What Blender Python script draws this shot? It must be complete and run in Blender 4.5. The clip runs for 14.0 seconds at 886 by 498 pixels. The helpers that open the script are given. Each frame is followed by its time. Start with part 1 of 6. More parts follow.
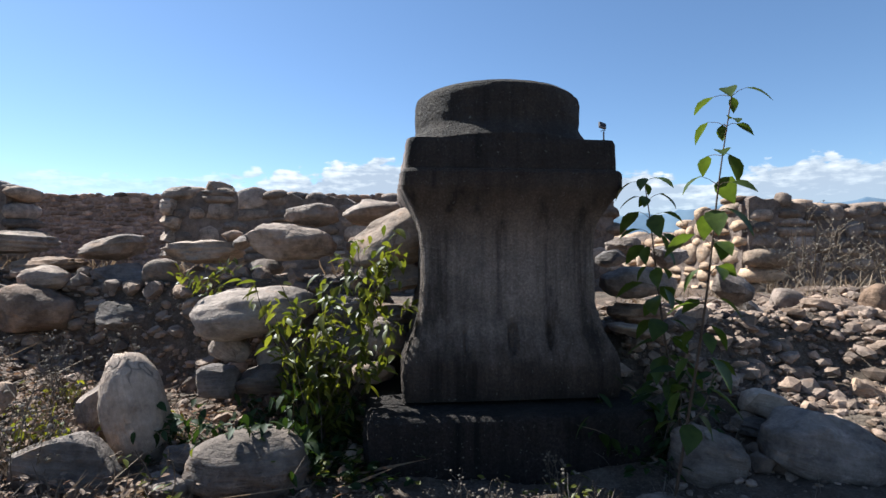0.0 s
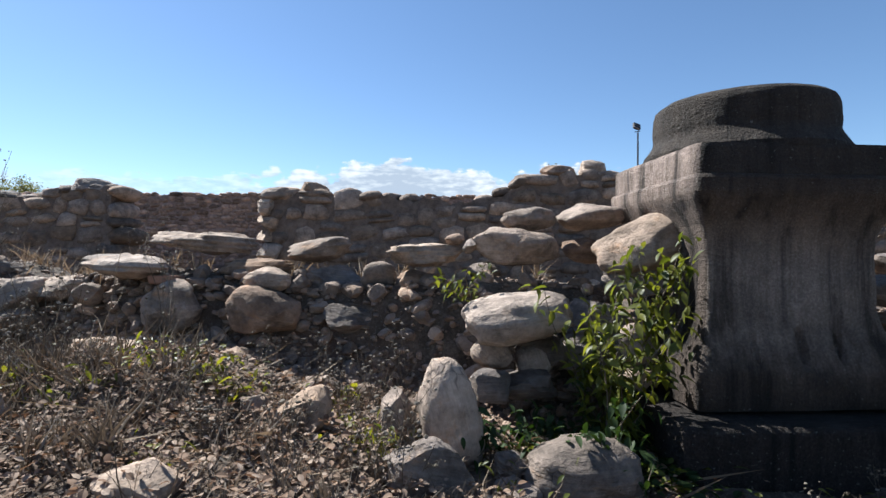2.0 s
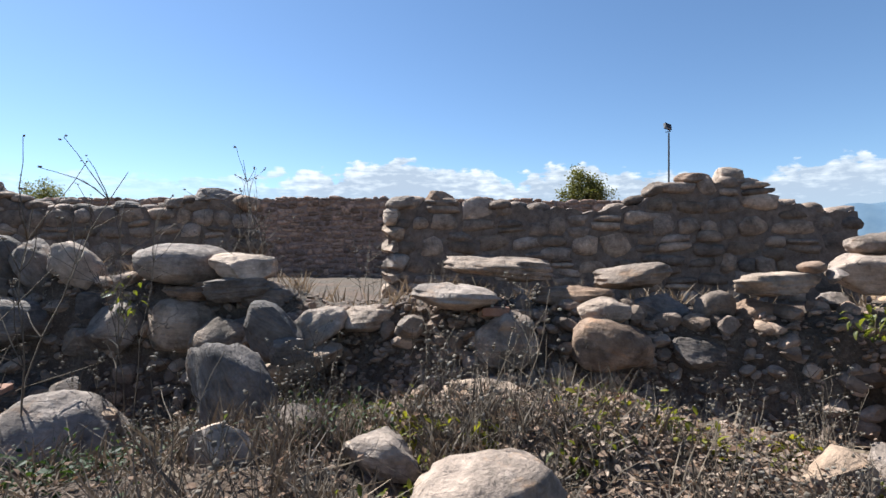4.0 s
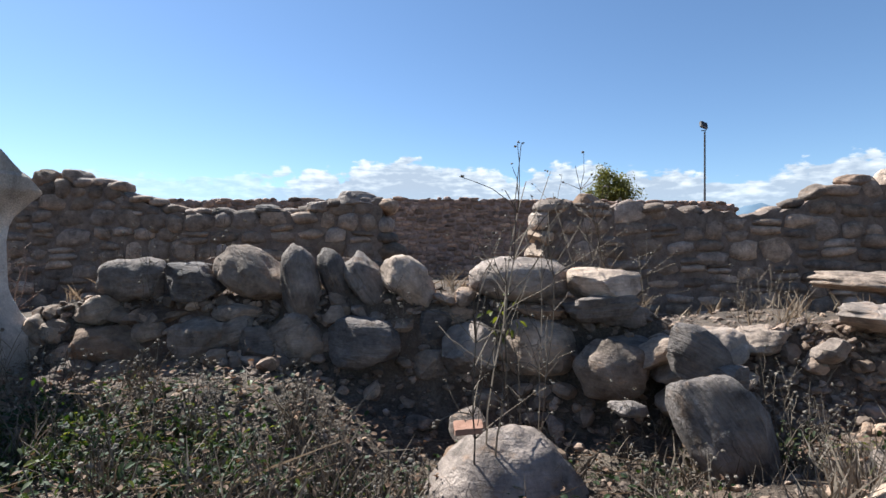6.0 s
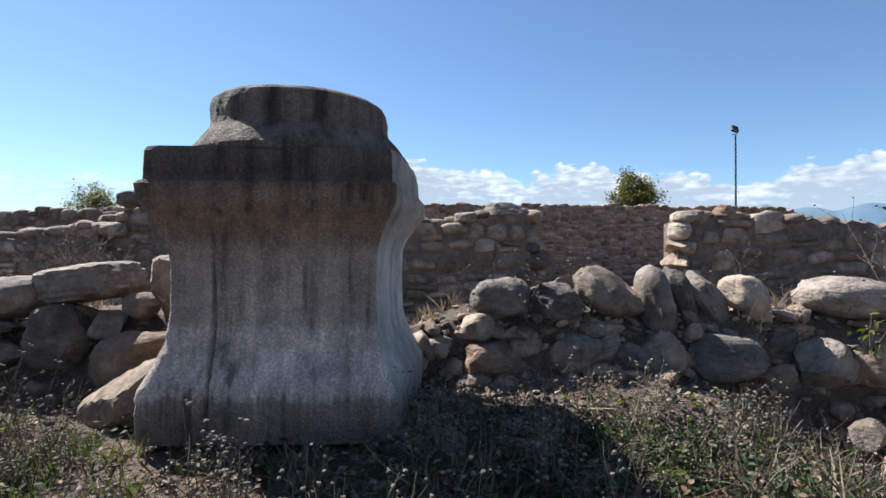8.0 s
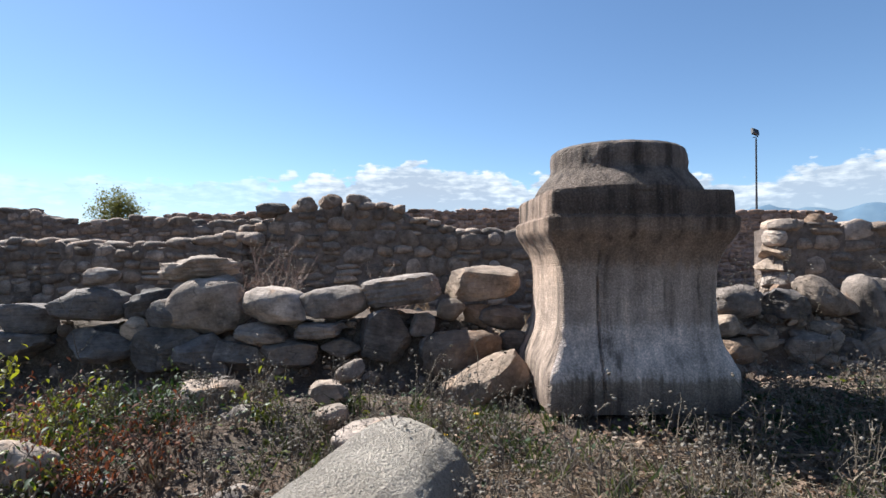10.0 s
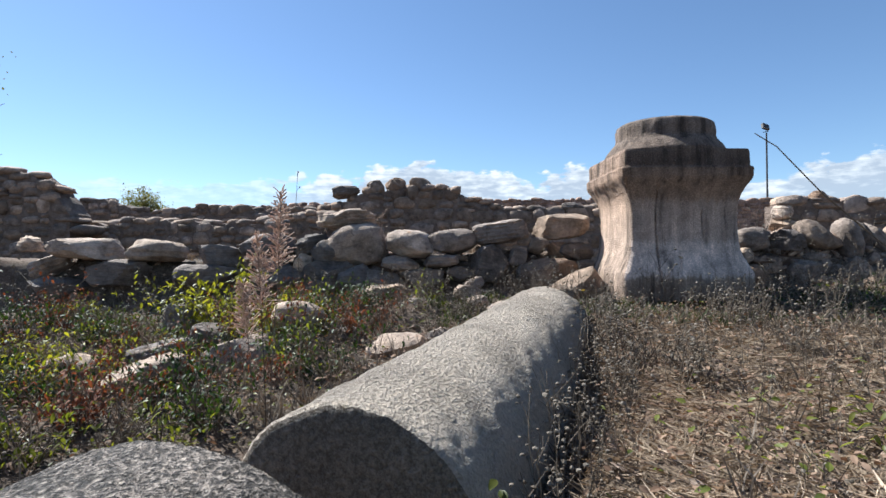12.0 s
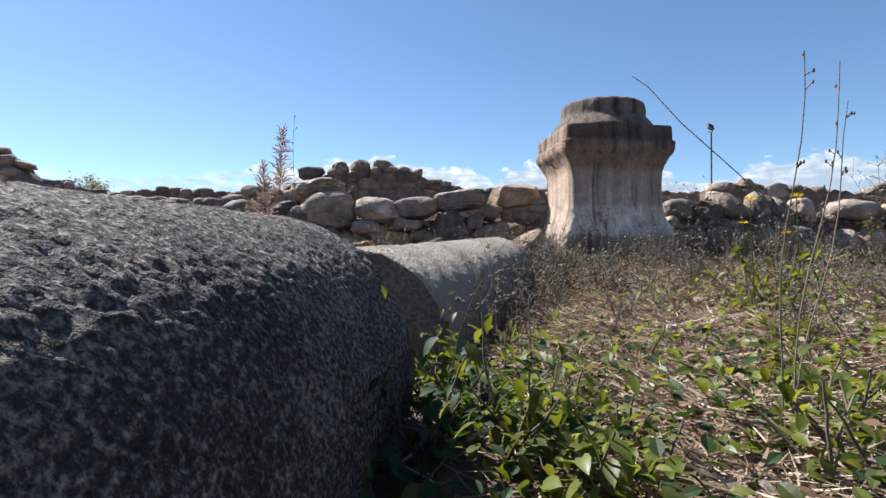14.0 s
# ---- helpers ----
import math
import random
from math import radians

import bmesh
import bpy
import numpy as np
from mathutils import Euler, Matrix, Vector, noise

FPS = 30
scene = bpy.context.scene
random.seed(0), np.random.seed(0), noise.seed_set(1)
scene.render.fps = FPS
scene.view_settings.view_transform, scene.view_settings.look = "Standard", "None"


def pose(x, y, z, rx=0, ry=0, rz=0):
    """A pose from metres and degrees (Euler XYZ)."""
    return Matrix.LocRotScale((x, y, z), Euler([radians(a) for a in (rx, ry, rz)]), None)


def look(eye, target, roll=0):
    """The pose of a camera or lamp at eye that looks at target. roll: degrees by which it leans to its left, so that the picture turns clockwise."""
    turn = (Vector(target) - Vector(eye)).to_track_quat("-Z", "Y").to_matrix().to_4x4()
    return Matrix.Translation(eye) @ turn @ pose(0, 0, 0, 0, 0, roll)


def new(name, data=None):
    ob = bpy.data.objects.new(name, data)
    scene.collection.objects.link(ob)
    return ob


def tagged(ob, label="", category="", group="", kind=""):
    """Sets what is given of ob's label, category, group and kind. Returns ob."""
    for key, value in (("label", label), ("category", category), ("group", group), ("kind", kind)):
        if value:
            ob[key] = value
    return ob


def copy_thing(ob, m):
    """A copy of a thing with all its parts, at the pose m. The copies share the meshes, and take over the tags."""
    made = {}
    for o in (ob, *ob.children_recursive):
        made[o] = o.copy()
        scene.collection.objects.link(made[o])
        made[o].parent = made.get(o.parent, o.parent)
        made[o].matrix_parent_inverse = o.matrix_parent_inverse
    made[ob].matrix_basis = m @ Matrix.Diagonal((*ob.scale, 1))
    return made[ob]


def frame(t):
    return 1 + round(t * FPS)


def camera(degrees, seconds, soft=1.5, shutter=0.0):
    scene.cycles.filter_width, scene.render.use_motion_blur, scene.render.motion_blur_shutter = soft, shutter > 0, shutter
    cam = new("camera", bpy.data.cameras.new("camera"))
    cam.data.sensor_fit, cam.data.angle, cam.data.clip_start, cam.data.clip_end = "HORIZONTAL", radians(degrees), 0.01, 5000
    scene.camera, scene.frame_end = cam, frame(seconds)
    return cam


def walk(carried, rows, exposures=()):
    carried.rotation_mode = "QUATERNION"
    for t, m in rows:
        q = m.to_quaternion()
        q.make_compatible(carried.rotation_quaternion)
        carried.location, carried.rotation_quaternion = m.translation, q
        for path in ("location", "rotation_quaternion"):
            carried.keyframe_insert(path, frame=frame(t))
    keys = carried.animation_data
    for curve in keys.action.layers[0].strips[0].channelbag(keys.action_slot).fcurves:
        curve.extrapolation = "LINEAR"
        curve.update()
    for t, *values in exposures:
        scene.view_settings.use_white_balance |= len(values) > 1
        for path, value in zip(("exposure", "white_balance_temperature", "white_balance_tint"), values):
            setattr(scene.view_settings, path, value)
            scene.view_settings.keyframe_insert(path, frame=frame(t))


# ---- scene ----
cam = camera(80.0, 14.0, soft=1.5, shutter=0.0)
PATH = [
    (0, (0.787, -0.325, 1.392), (0.982, 1.666, 1.41), -0.1),
    (0.5, (0.575, -0.313, 1.414), (0.767, 1.678, 1.427), -0.1),
    (1, (0.318, -0.286, 1.444), (0.511, 1.705, 1.456), 0.1),
    (1.5, (-0.013, -0.237, 1.437), (0.154, 1.756, 1.45), 0.1),
    (2, (-0.437, -0.205, 1.413), (-0.301, 1.79, 1.432), 0.4),
    (2.5, (-0.89, -0.184, 1.449), (-0.778, 1.813, 1.467), 0.3),
    (5, (-3.347, 0.412, 1.601), (-3.223, 2.408, 1.619), 0.2),
    (5.5, (-3.87, 0.492, 1.616), (-3.759, 2.489, 1.628), 0.3),
    (6, (-4.453, 0.533, 1.65), (-4.353, 2.531, 1.664), 0.2),
    (6.5, (-4.932, 0.517, 1.642), (-4.844, 2.515, 1.66), 0.1),
    (7, (-5.536, 0.499, 1.669), (-5.46, 2.497, 1.69), 0.1),
    (7.5, (-6.031, 0.49, 1.72), (-5.952, 2.488, 1.742), 0.1),
    (8, (-6.579, 0.405, 1.759), (-6.493, 2.403, 1.78), 0.2),
    (8.5, (-7.068, 0.389, 1.821), (-6.977, 2.387, 1.842), 0.2),
    (9, (-7.645, 0.292, 1.859), (-7.531, 2.288, 1.881), 0.1),
    (11.5, (-9.134, -1.316, 1.547), (-9.118, 0.684, 1.577), -0.3),
    (12, (-9.332, -1.603, 1.345), (-9.284, 0.396, 1.371), -0.4),
    (12.5, (-9.37, -1.793, 1.191), (-9.281, 0.205, 1.214), -0.4),
    (13, (-9.399, -1.952, 1.102), (-9.26, 0.043, 1.115), -0.3),
    (13.5, (-9.377, -2.025, 1.047), (-9.203, -0.032, 1.057), -0.1),
    (14, (-9.397, -2.15, 1.005), (-9.197, -0.161, 1.015), -0.1),
]
walk(cam, [(t, look(eye, target, roll)) for t, eye, target, roll in PATH], exposures=[(0, 1.32, 5900, 6), (14, 1.32, 5900, 6)])

# ---- light and sky ----
SUN_ELEV, SUN_AZ = radians(48), radians(-50)      # azimuth from +y towards +x
sun_way = Vector((math.sin(SUN_AZ) * math.cos(SUN_ELEV), math.cos(SUN_AZ) * math.cos(SUN_ELEV), math.sin(SUN_ELEV)))
world = bpy.data.worlds.new("sky")
scene.world = world
world.use_nodes = True
wn = world.node_tree.nodes
sky = wn.new("ShaderNodeTexSky")
sky.sky_type, sky.sun_disc = "NISHITA", False
sky.sun_elevation, sky.sun_rotation = SUN_ELEV, SUN_AZ
sky.altitude, sky.air_density, sky.dust_density, sky.ozone_density = 1000, 1.0, 0.3, 2.6
wn["Background"].inputs[1].default_value = 0.060
world.node_tree.links.new(sky.outputs[0], wn["Background"].inputs[0])
sun_data = bpy.data.lights.new("sun", "SUN")
sun_data.energy, sun_data.angle, sun_data.color = 5.0, radians(0.53), (1.0, 0.95, 0.87)
sun = new("sun", sun_data)
sun.matrix_world = look(sun_way * 50, (0, 0, 0))

# ---- materials ----
def noise_node(nt, scale, detail=4.0, rough=0.55, vec=None):
    n = nt.nodes.new("ShaderNodeTexNoise")
    n.inputs["Scale"].default_value, n.inputs["Detail"].default_value, n.inputs["Roughness"].default_value = scale, detail, rough
    if vec is not None:
        nt.links.new(vec, n.inputs["Vector"])
    return n.outputs["Fac"]


def ramp_node(nt, fac, stops):
    r = nt.nodes.new("ShaderNodeValToRGB")
    while len(r.color_ramp.elements) < len(stops):
        r.color_ramp.elements.new(0.5)
    for e, (p, c) in zip(r.color_ramp.elements, stops):
        e.position, e.color = p, (*((c,) * 3 if isinstance(c, (int, float)) else c), 1)
    nt.links.new(fac, r.inputs[0])
    return r.outputs[0]


def mix_node(nt, fac, a, b, kind="MIX"):
    m = nt.nodes.new("ShaderNodeMix")
    m.data_type, m.blend_type = "RGBA", kind
    for sock, val in ((m.inputs[0], fac), (m.inputs[6], a), (m.inputs[7], b)):
        if isinstance(val, (int, float)):
            sock.default_value = val
        elif isinstance(val, tuple):
            sock.default_value = (*val, 1)
        else:
            nt.links.new(val, sock)
    return m.outputs[2]


def math_node(nt, op, a, b=0.0, clamp=False):
    m = nt.nodes.new("ShaderNodeMath")
    m.operation, m.use_clamp = op, clamp
    for sock, val in zip(m.inputs, (a, b)):
        if isinstance(val, (int, float)):
            sock.default_value = val
        else:
            nt.links.new(val, sock)
    return m.outputs[0]


def start_mat(name, rough=0.85):
    m = bpy.data.materials.new(name)
    m.use_nodes = True
    nt = m.node_tree
    b = nt.nodes["Principled BSDF"]
    b.inputs["Roughness"].default_value = rough
    b.inputs["Specular IOR Level"].default_value = 0.3
    pos = nt.nodes.new("ShaderNodeNewGeometry").outputs["Position"]
    return m, nt, b, pos


def bump_to(nt, b, height, strength, distance):
    bp = nt.nodes.new("ShaderNodeBump")
    bp.inputs["Strength"].default_value, bp.inputs["Distance"].default_value = strength, distance
    nt.links.new(height, bp.inputs["Height"])
    nt.links.new(bp.outputs[0], b.inputs["Normal"])


def stretch(nt, vec, sx, sy, sz, rot=(0, 0, 0)):
    m = nt.nodes.new("ShaderNodeMapping")
    m.inputs["Scale"].default_value = (sx, sy, sz)
    m.inputs["Rotation"].default_value = tuple(radians(a) for a in rot)
    nt.links.new(vec, m.inputs["Vector"])
    return m.outputs[0]


def ruddy(c, k=1.15, v=0.9):
    """The iron-red cast of the local stone and soil."""
    return (c[0] * k * v, c[1] * v, c[2] * 0.97 * v)


def rock_mat(name, dark, light, band=0.45, bump=0.6, tint=0.35, lichen=0.35, own=False, spread_=(0.72, 1.3)):
    """River stone or schist: a banded grain, blotches, pale lichen; each object varies a little."""
    m, nt, b, pos = start_mat(name)
    island = nt.nodes.new("ShaderNodeNewGeometry").outputs["Random Per Island"]
    rnd = math_node(nt, "FRACT", math_node(nt, "ADD", nt.nodes.new("ShaderNodeObjectInfo").outputs["Random"], island))
    dark, light = ruddy(dark), ruddy(light)
    off = nt.nodes.new("ShaderNodeVectorMath")
    off.operation = "ADD"
    sc = nt.nodes.new("ShaderNodeCombineXYZ")
    k = math_node(nt, "MULTIPLY", rnd, 37.0)
    for i in range(3):
        nt.links.new(k, sc.inputs[i])
    if own:
        pos = nt.nodes.new("ShaderNodeTexCoord").outputs["Object"]
    nt.links.new(pos, off.inputs[0])
    nt.links.new(sc.outputs[0], off.inputs[1])
    p = off.outputs[0]
    big = noise_node(nt, 3.5, 5, 0.6, p)
    fine = noise_node(nt, 38, 6, 0.7, p)
    bands = noise_node(nt, 1.0, 4, 0.6, stretch(nt, p, 9, 9, 46, (12, 18, 0)))
    mixv = math_node(nt, "ADD", math_node(nt, "MULTIPLY", big, 0.75 - band / 2), math_node(nt, "MULTIPLY", bands, band))
    mixv = math_node(nt, "ADD", mixv, math_node(nt, "MULTIPLY", fine, 0.3))
    col = ramp_node(nt, mixv, [(0.36, dark), (0.7, light)])
    spots = ramp_node(nt, noise_node(nt, 14, 6, 0.7, p), [(0.55, 0.0), (0.68, 1.0)])
    col = mix_node(nt, math_node(nt, "MULTIPLY", spots, lichen), col, tuple(min(1, 1.25 * c + 0.06) for c in light))
    vein = ramp_node(nt, bands, [(0.30, 1.0), (0.40, 0.0)])
    col = mix_node(nt, math_node(nt, "MULTIPLY", vein, 0.7 * band), col, tuple(0.4 * c for c in dark))
    warm = mix_node(nt, rnd, (1.0, 0.98, 0.95), (1.2, 1.07, 0.9))
    val = math_node(nt, "FRACT", math_node(nt, "MULTIPLY", rnd, 7.31))
    warm = mix_node(nt, 1.0, warm, ramp_node(nt, val, [(0.0, spread_[0]), (1.0, spread_[1])]), "MULTIPLY")
    col = mix_node(nt, min(1.0, tint * 2.4), col, warm, "MULTIPLY")
    blot = ramp_node(nt, noise_node(nt, 7.5, 7, 0.7, p), [(0.34, 0.4), (0.46, 0.85), (0.56, 1.05), (0.68, 1.35)])
    col = mix_node(nt, 0.85, col, blot, "MULTIPLY")
    thin = noise_node(nt, 1.0, 3, 0.6, stretch(nt, p, 5, 5, 110, (9, -14, 0)))
    col = mix_node(nt, min(1.0, 0.9 * band + 0.08), col, ramp_node(nt, thin, [(0.34, 0.55), (0.5, 1.0), (0.66, 1.18)]), "MULTIPLY")
    warp = nt.nodes.new("ShaderNodeVectorMath")
    warp.operation = "ADD"
    nt.links.new(p, warp.inputs[0])
    shake = nt.nodes.new("ShaderNodeTexNoise")
    shake.inputs["Scale"].default_value = 6.0
    nt.links.new(p, shake.inputs["Vector"])
    small = nt.nodes.new("ShaderNodeVectorMath")
    small.operation = "SCALE"
    small.inputs["Scale"].default_value = 0.22
    nt.links.new(shake.outputs["Color"], small.inputs[0])
    nt.links.new(small.outputs[0], warp.inputs[1])
    cells = nt.nodes.new("ShaderNodeTexVoronoi")
    cells.feature = "DISTANCE_TO_EDGE"
    cells.inputs["Scale"].default_value = 4.2
    nt.links.new(stretch(nt, warp.outputs[0], 1, 1, 1.9, (10, 15, 0)), cells.inputs["Vector"])
    crack = ramp_node(nt, cells.outputs["Distance"], [(0.003, 1.0), (0.014, 0.0)])
    crack = math_node(nt, "MULTIPLY", crack, ramp_node(nt, big, [(0.56, 0.0), (0.64, 0.7)]))
    col = mix_node(nt, math_node(nt, "MULTIPLY", crack, 0.75), col, tuple(0.3 * c for c in dark))
    rust = ramp_node(nt, noise_node(nt, 5.0, 5, 0.7, stretch(nt, p, 1, 1, 2.2)), [(0.58, 0.0), (0.7, 0.45)])
    col = mix_node(nt, rust, col, mix_node(nt, 1.0, col, (1.5, 1.05, 0.62), "MULTIPLY"))
    nt.links.new(col, b.inputs["Base Color"])
    h = math_node(nt, "ADD", math_node(nt, "MULTIPLY", fine, 0.45), math_node(nt, "MULTIPLY", bands, 1.6 * band))
    h = math_node(nt, "ADD", h, math_node(nt, "MULTIPLY", noise_node(nt, 11, 6, 0.65, p), 0.9))
    h = math_node(nt, "ADD", h, math_node(nt, "MULTIPLY", thin, 0.12 + 0.5 * band))
    h = math_node(nt, "SUBTRACT", h, math_node(nt, "MULTIPLY", crack, 0.3))
    bump_to(nt, b, h, bump, 0.03)
    return m


MAT_G = rock_mat("grey_stone", (0.085, 0.08, 0.073), (0.32, 0.3, 0.27), band=0.16, bump=0.9, own=True, spread_=(0.7, 1.25))
MAT_W = rock_mat("pale_stone", (0.15, 0.14, 0.122), (0.47, 0.435, 0.38), band=0.16, bump=0.9, own=True, spread_=(0.8, 1.2))
MAT_D = rock_mat("dark_schist", (0.05, 0.05, 0.05), (0.21, 0.205, 0.195), band=0.3, bump=1.0, own=True, spread_=(0.7, 1.2))
MAT_B = rock_mat("brown_stone", (0.1, 0.075, 0.055), (0.3, 0.245, 0.19), band=0.14, bump=0.9, own=True, spread_=(0.75, 1.2))
MAT_Y = rock_mat("ochre_stone", (0.135, 0.114, 0.088), (0.4, 0.35, 0.285), band=0.16, bump=0.9, own=True, spread_=(0.85, 1.15))
TONES = {"g": MAT_G, "w": MAT_W, "d": MAT_D, "b": MAT_B, "y": MAT_Y}
MAT_MASON = rock_mat("wall_stone", (0.09, 0.08, 0.07), (0.33, 0.298, 0.26), band=0.12, bump=0.8, tint=0.42, lichen=0.25, spread_=(0.5, 1.4))
# cream copy of the wall stone, paled to paint sun on the return wall
MAT_MASON_PALE = rock_mat("sunlit_wall_stone", (0.2, 0.168, 0.125), (0.42, 0.365, 0.285), band=0.15, bump=0.7, tint=0.4, lichen=0.3)
MAT_MASON_FAR = rock_mat("far_wall_stone", (0.13, 0.098, 0.08), (0.38, 0.305, 0.255), band=0.15, bump=0.8, tint=0.42, lichen=0.3, spread_=(0.5, 1.4))


def simple_mat(name, stops, scale, bump=0.4, rough=0.9, fine=60, dist=0.02):
    m, nt, b, pos = start_mat(name, rough)
    a, f = noise_node(nt, scale, 6, 0.6, pos), noise_node(nt, fine, 5, 0.7, pos)
    v = math_node(nt, "ADD", math_node(nt, "MULTIPLY", a, 0.6), math_node(nt, "MULTIPLY", f, 0.4))
    nt.links.new(ramp_node(nt, v, [(p, ruddy(c)) for p, c in stops]), b.inputs["Base Color"])
    bump_to(nt, b, math_node(nt, "ADD", f, a), bump, dist)
    return m


MAT_MORTAR = simple_mat("lime_mortar", [(0.32, (0.07, 0.06, 0.05)), (0.66, (0.25, 0.215, 0.18))], 9, 1.0)
MAT_MORTAR_FAR = simple_mat("pink_mortar", [(0.32, (0.14, 0.108, 0.09)), (0.66, (0.38, 0.3, 0.255))], 9, 1.0)
MAT_TILE = simple_mat("fired_clay", [(0.3, (0.22, 0.125, 0.085)), (0.7, (0.36, 0.24, 0.175))], 12, 0.5)

# earth with red patches, dust and chips
m, nt, b, pos = start_mat("earth", 0.95)
big, mid, fine = noise_node(nt, 0.9, 5, 0.6, pos), noise_node(nt, 7, 6, 0.65, pos), noise_node(nt, 55, 6, 0.75, pos)
v = math_node(nt, "ADD", math_node(nt, "MULTIPLY", mid, 0.5), math_node(nt, "MULTIPLY", fine, 0.5))
col = ramp_node(nt, v, [(0.33, (0.02, 0.015, 0.011)), (0.5, (0.085, 0.064, 0.048)), (0.7, (0.23, 0.183, 0.14))])
col = mix_node(nt, ramp_node(nt, big, [(0.45, 0.0), (0.7, 0.5)]), col, (0.17, 0.095, 0.062))
chips = nt.nodes.new("ShaderNodeTexVoronoi")
chips.inputs["Scale"].default_value = 42
nt.links.new(pos, chips.inputs["Vector"])
chip = ramp_node(nt, chips.outputs["Distance"], [(0.12, 1.0), (0.28, 0.0)])
col = mix_node(nt, math_node(nt, "MULTIPLY", chip, 0.35), col, (0.24, 0.215, 0.185))
nt.links.new(col, b.inputs["Base Color"])
bump_to(nt, b, math_node(nt, "ADD", v, math_node(nt, "MULTIPLY", chip, 0.4)), 0.9, 0.03)
MAT_EARTH = m


def carved_mat(name, base_z, top_z, patina_shade, speck=1.0, streaks=1.0, red=1.15):
    """Weathered carved limestone. Stops (height share, colour) run from the foot to the blackened top, weathering mixed
    with painted light and shade; rain runs and pits over it.
    """
    m, nt, b, pos = start_mat(name, 0.9)
    sep = nt.nodes.new("ShaderNodeSeparateXYZ")
    nt.links.new(pos, sep.inputs[0])
    runs = noise_node(nt, 1.0, 4, 0.6, stretch(nt, pos, 11, 11, 0.55))
    runs2 = noise_node(nt, 1.0, 5, 0.65, stretch(nt, pos, 34, 34, 1.3))
    blot = noise_node(nt, 5, 6, 0.65, pos)
    grain = noise_node(nt, 85, 6, 0.85, pos)
    pits = nt.nodes.new("ShaderNodeTexVoronoi")
    pits.inputs["Scale"].default_value = 80
    nt.links.new(pos, pits.inputs["Vector"])
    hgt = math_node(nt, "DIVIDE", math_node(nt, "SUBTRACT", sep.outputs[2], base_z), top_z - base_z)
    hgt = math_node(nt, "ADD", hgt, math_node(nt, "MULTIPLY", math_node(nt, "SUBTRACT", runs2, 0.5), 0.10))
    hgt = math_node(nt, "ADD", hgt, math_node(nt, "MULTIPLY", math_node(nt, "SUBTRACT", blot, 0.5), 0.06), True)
    col = ramp_node(nt, hgt, [(p, ruddy(c, red, 1.0)) for p, c in patina_shade])
    col = mix_node(nt, streaks, col, ramp_node(nt, runs, [(0.34, 0.25), (0.44, 0.85), (0.62, 1.2)]), "MULTIPLY")
    col = mix_node(nt, streaks, col, ramp_node(nt, runs2, [(0.3, 0.72), (0.5, 1.0), (0.7, 1.12)]), "MULTIPLY")
    col = mix_node(nt, 1.0, col, ramp_node(nt, grain, [(0.36, 1 - 0.6 * speck), (0.5, 0.97), (0.62, 1 + 0.9 * speck)]), "MULTIPLY")
    col = mix_node(nt, 1.0, col, ramp_node(nt, blot, [(0.35, 0.7), (0.65, 1.2)]), "MULTIPLY")
    lich = ramp_node(nt, noise_node(nt, 60, 4, 0.6, pos), [(0.65, 0.0), (0.70, 1.0)])
    col = mix_node(nt, math_node(nt, "MULTIPLY", lich, 0.35), col, (0.36, 0.34, 0.3))
    nt.links.new(col, b.inputs["Base Color"])
    h = math_node(nt, "ADD", grain, math_node(nt, "MULTIPLY", blot, 0.8))
    h = math_node(nt, "ADD", h, math_node(nt, "MULTIPLY", pits.outputs["Distance"], 0.6))
    bump_to(nt, b, h, 0.9, 0.018)
    return m


# the lowest stops are darkened further to paint shade around the foot
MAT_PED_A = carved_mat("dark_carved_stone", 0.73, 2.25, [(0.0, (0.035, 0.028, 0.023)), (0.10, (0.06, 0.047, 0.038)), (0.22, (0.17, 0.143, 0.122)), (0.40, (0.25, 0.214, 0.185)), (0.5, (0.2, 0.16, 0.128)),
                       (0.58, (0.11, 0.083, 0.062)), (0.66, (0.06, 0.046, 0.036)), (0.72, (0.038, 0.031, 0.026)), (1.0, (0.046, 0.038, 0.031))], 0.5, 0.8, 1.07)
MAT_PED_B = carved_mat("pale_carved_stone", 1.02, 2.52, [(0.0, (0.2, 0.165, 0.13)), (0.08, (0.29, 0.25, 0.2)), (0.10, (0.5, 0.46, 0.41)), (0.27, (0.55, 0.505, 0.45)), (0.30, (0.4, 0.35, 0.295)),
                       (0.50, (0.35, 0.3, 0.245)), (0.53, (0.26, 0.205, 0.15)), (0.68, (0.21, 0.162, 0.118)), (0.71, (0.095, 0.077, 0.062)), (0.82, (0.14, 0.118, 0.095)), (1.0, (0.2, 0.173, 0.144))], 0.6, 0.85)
# dark pedestal's sides: sunlit cornice and dim lower part are put into the colour
MAT_PED_A_SIDE = carved_mat("sidelit_grey_stone", 0.73, 2.25, [(0.0, (0.055, 0.046, 0.038)), (0.3, (0.07, 0.06, 0.05)), (0.6, (0.12, 0.102, 0.085)), (0.8, (0.26, 0.23, 0.2)), (1.0, (0.07, 0.06, 0.05))], 0.5)
# clean east face, its colour lifted further for light from the sky
MAT_PED_B_SIDE = carved_mat("clean_skylit_stone", 1.02, 2.52, [(0.0, (0.3, 0.275, 0.245)), (0.12, (0.5, 0.465, 0.425)), (0.3, (0.68, 0.65, 0.6)), (0.5, (0.66, 0.625, 0.57)), (0.6, (0.48, 0.435, 0.375)), (0.8, (0.5, 0.46, 0.41)), (1.0, (0.36, 0.33, 0.295))], 0.25, 0.3, 1.05)
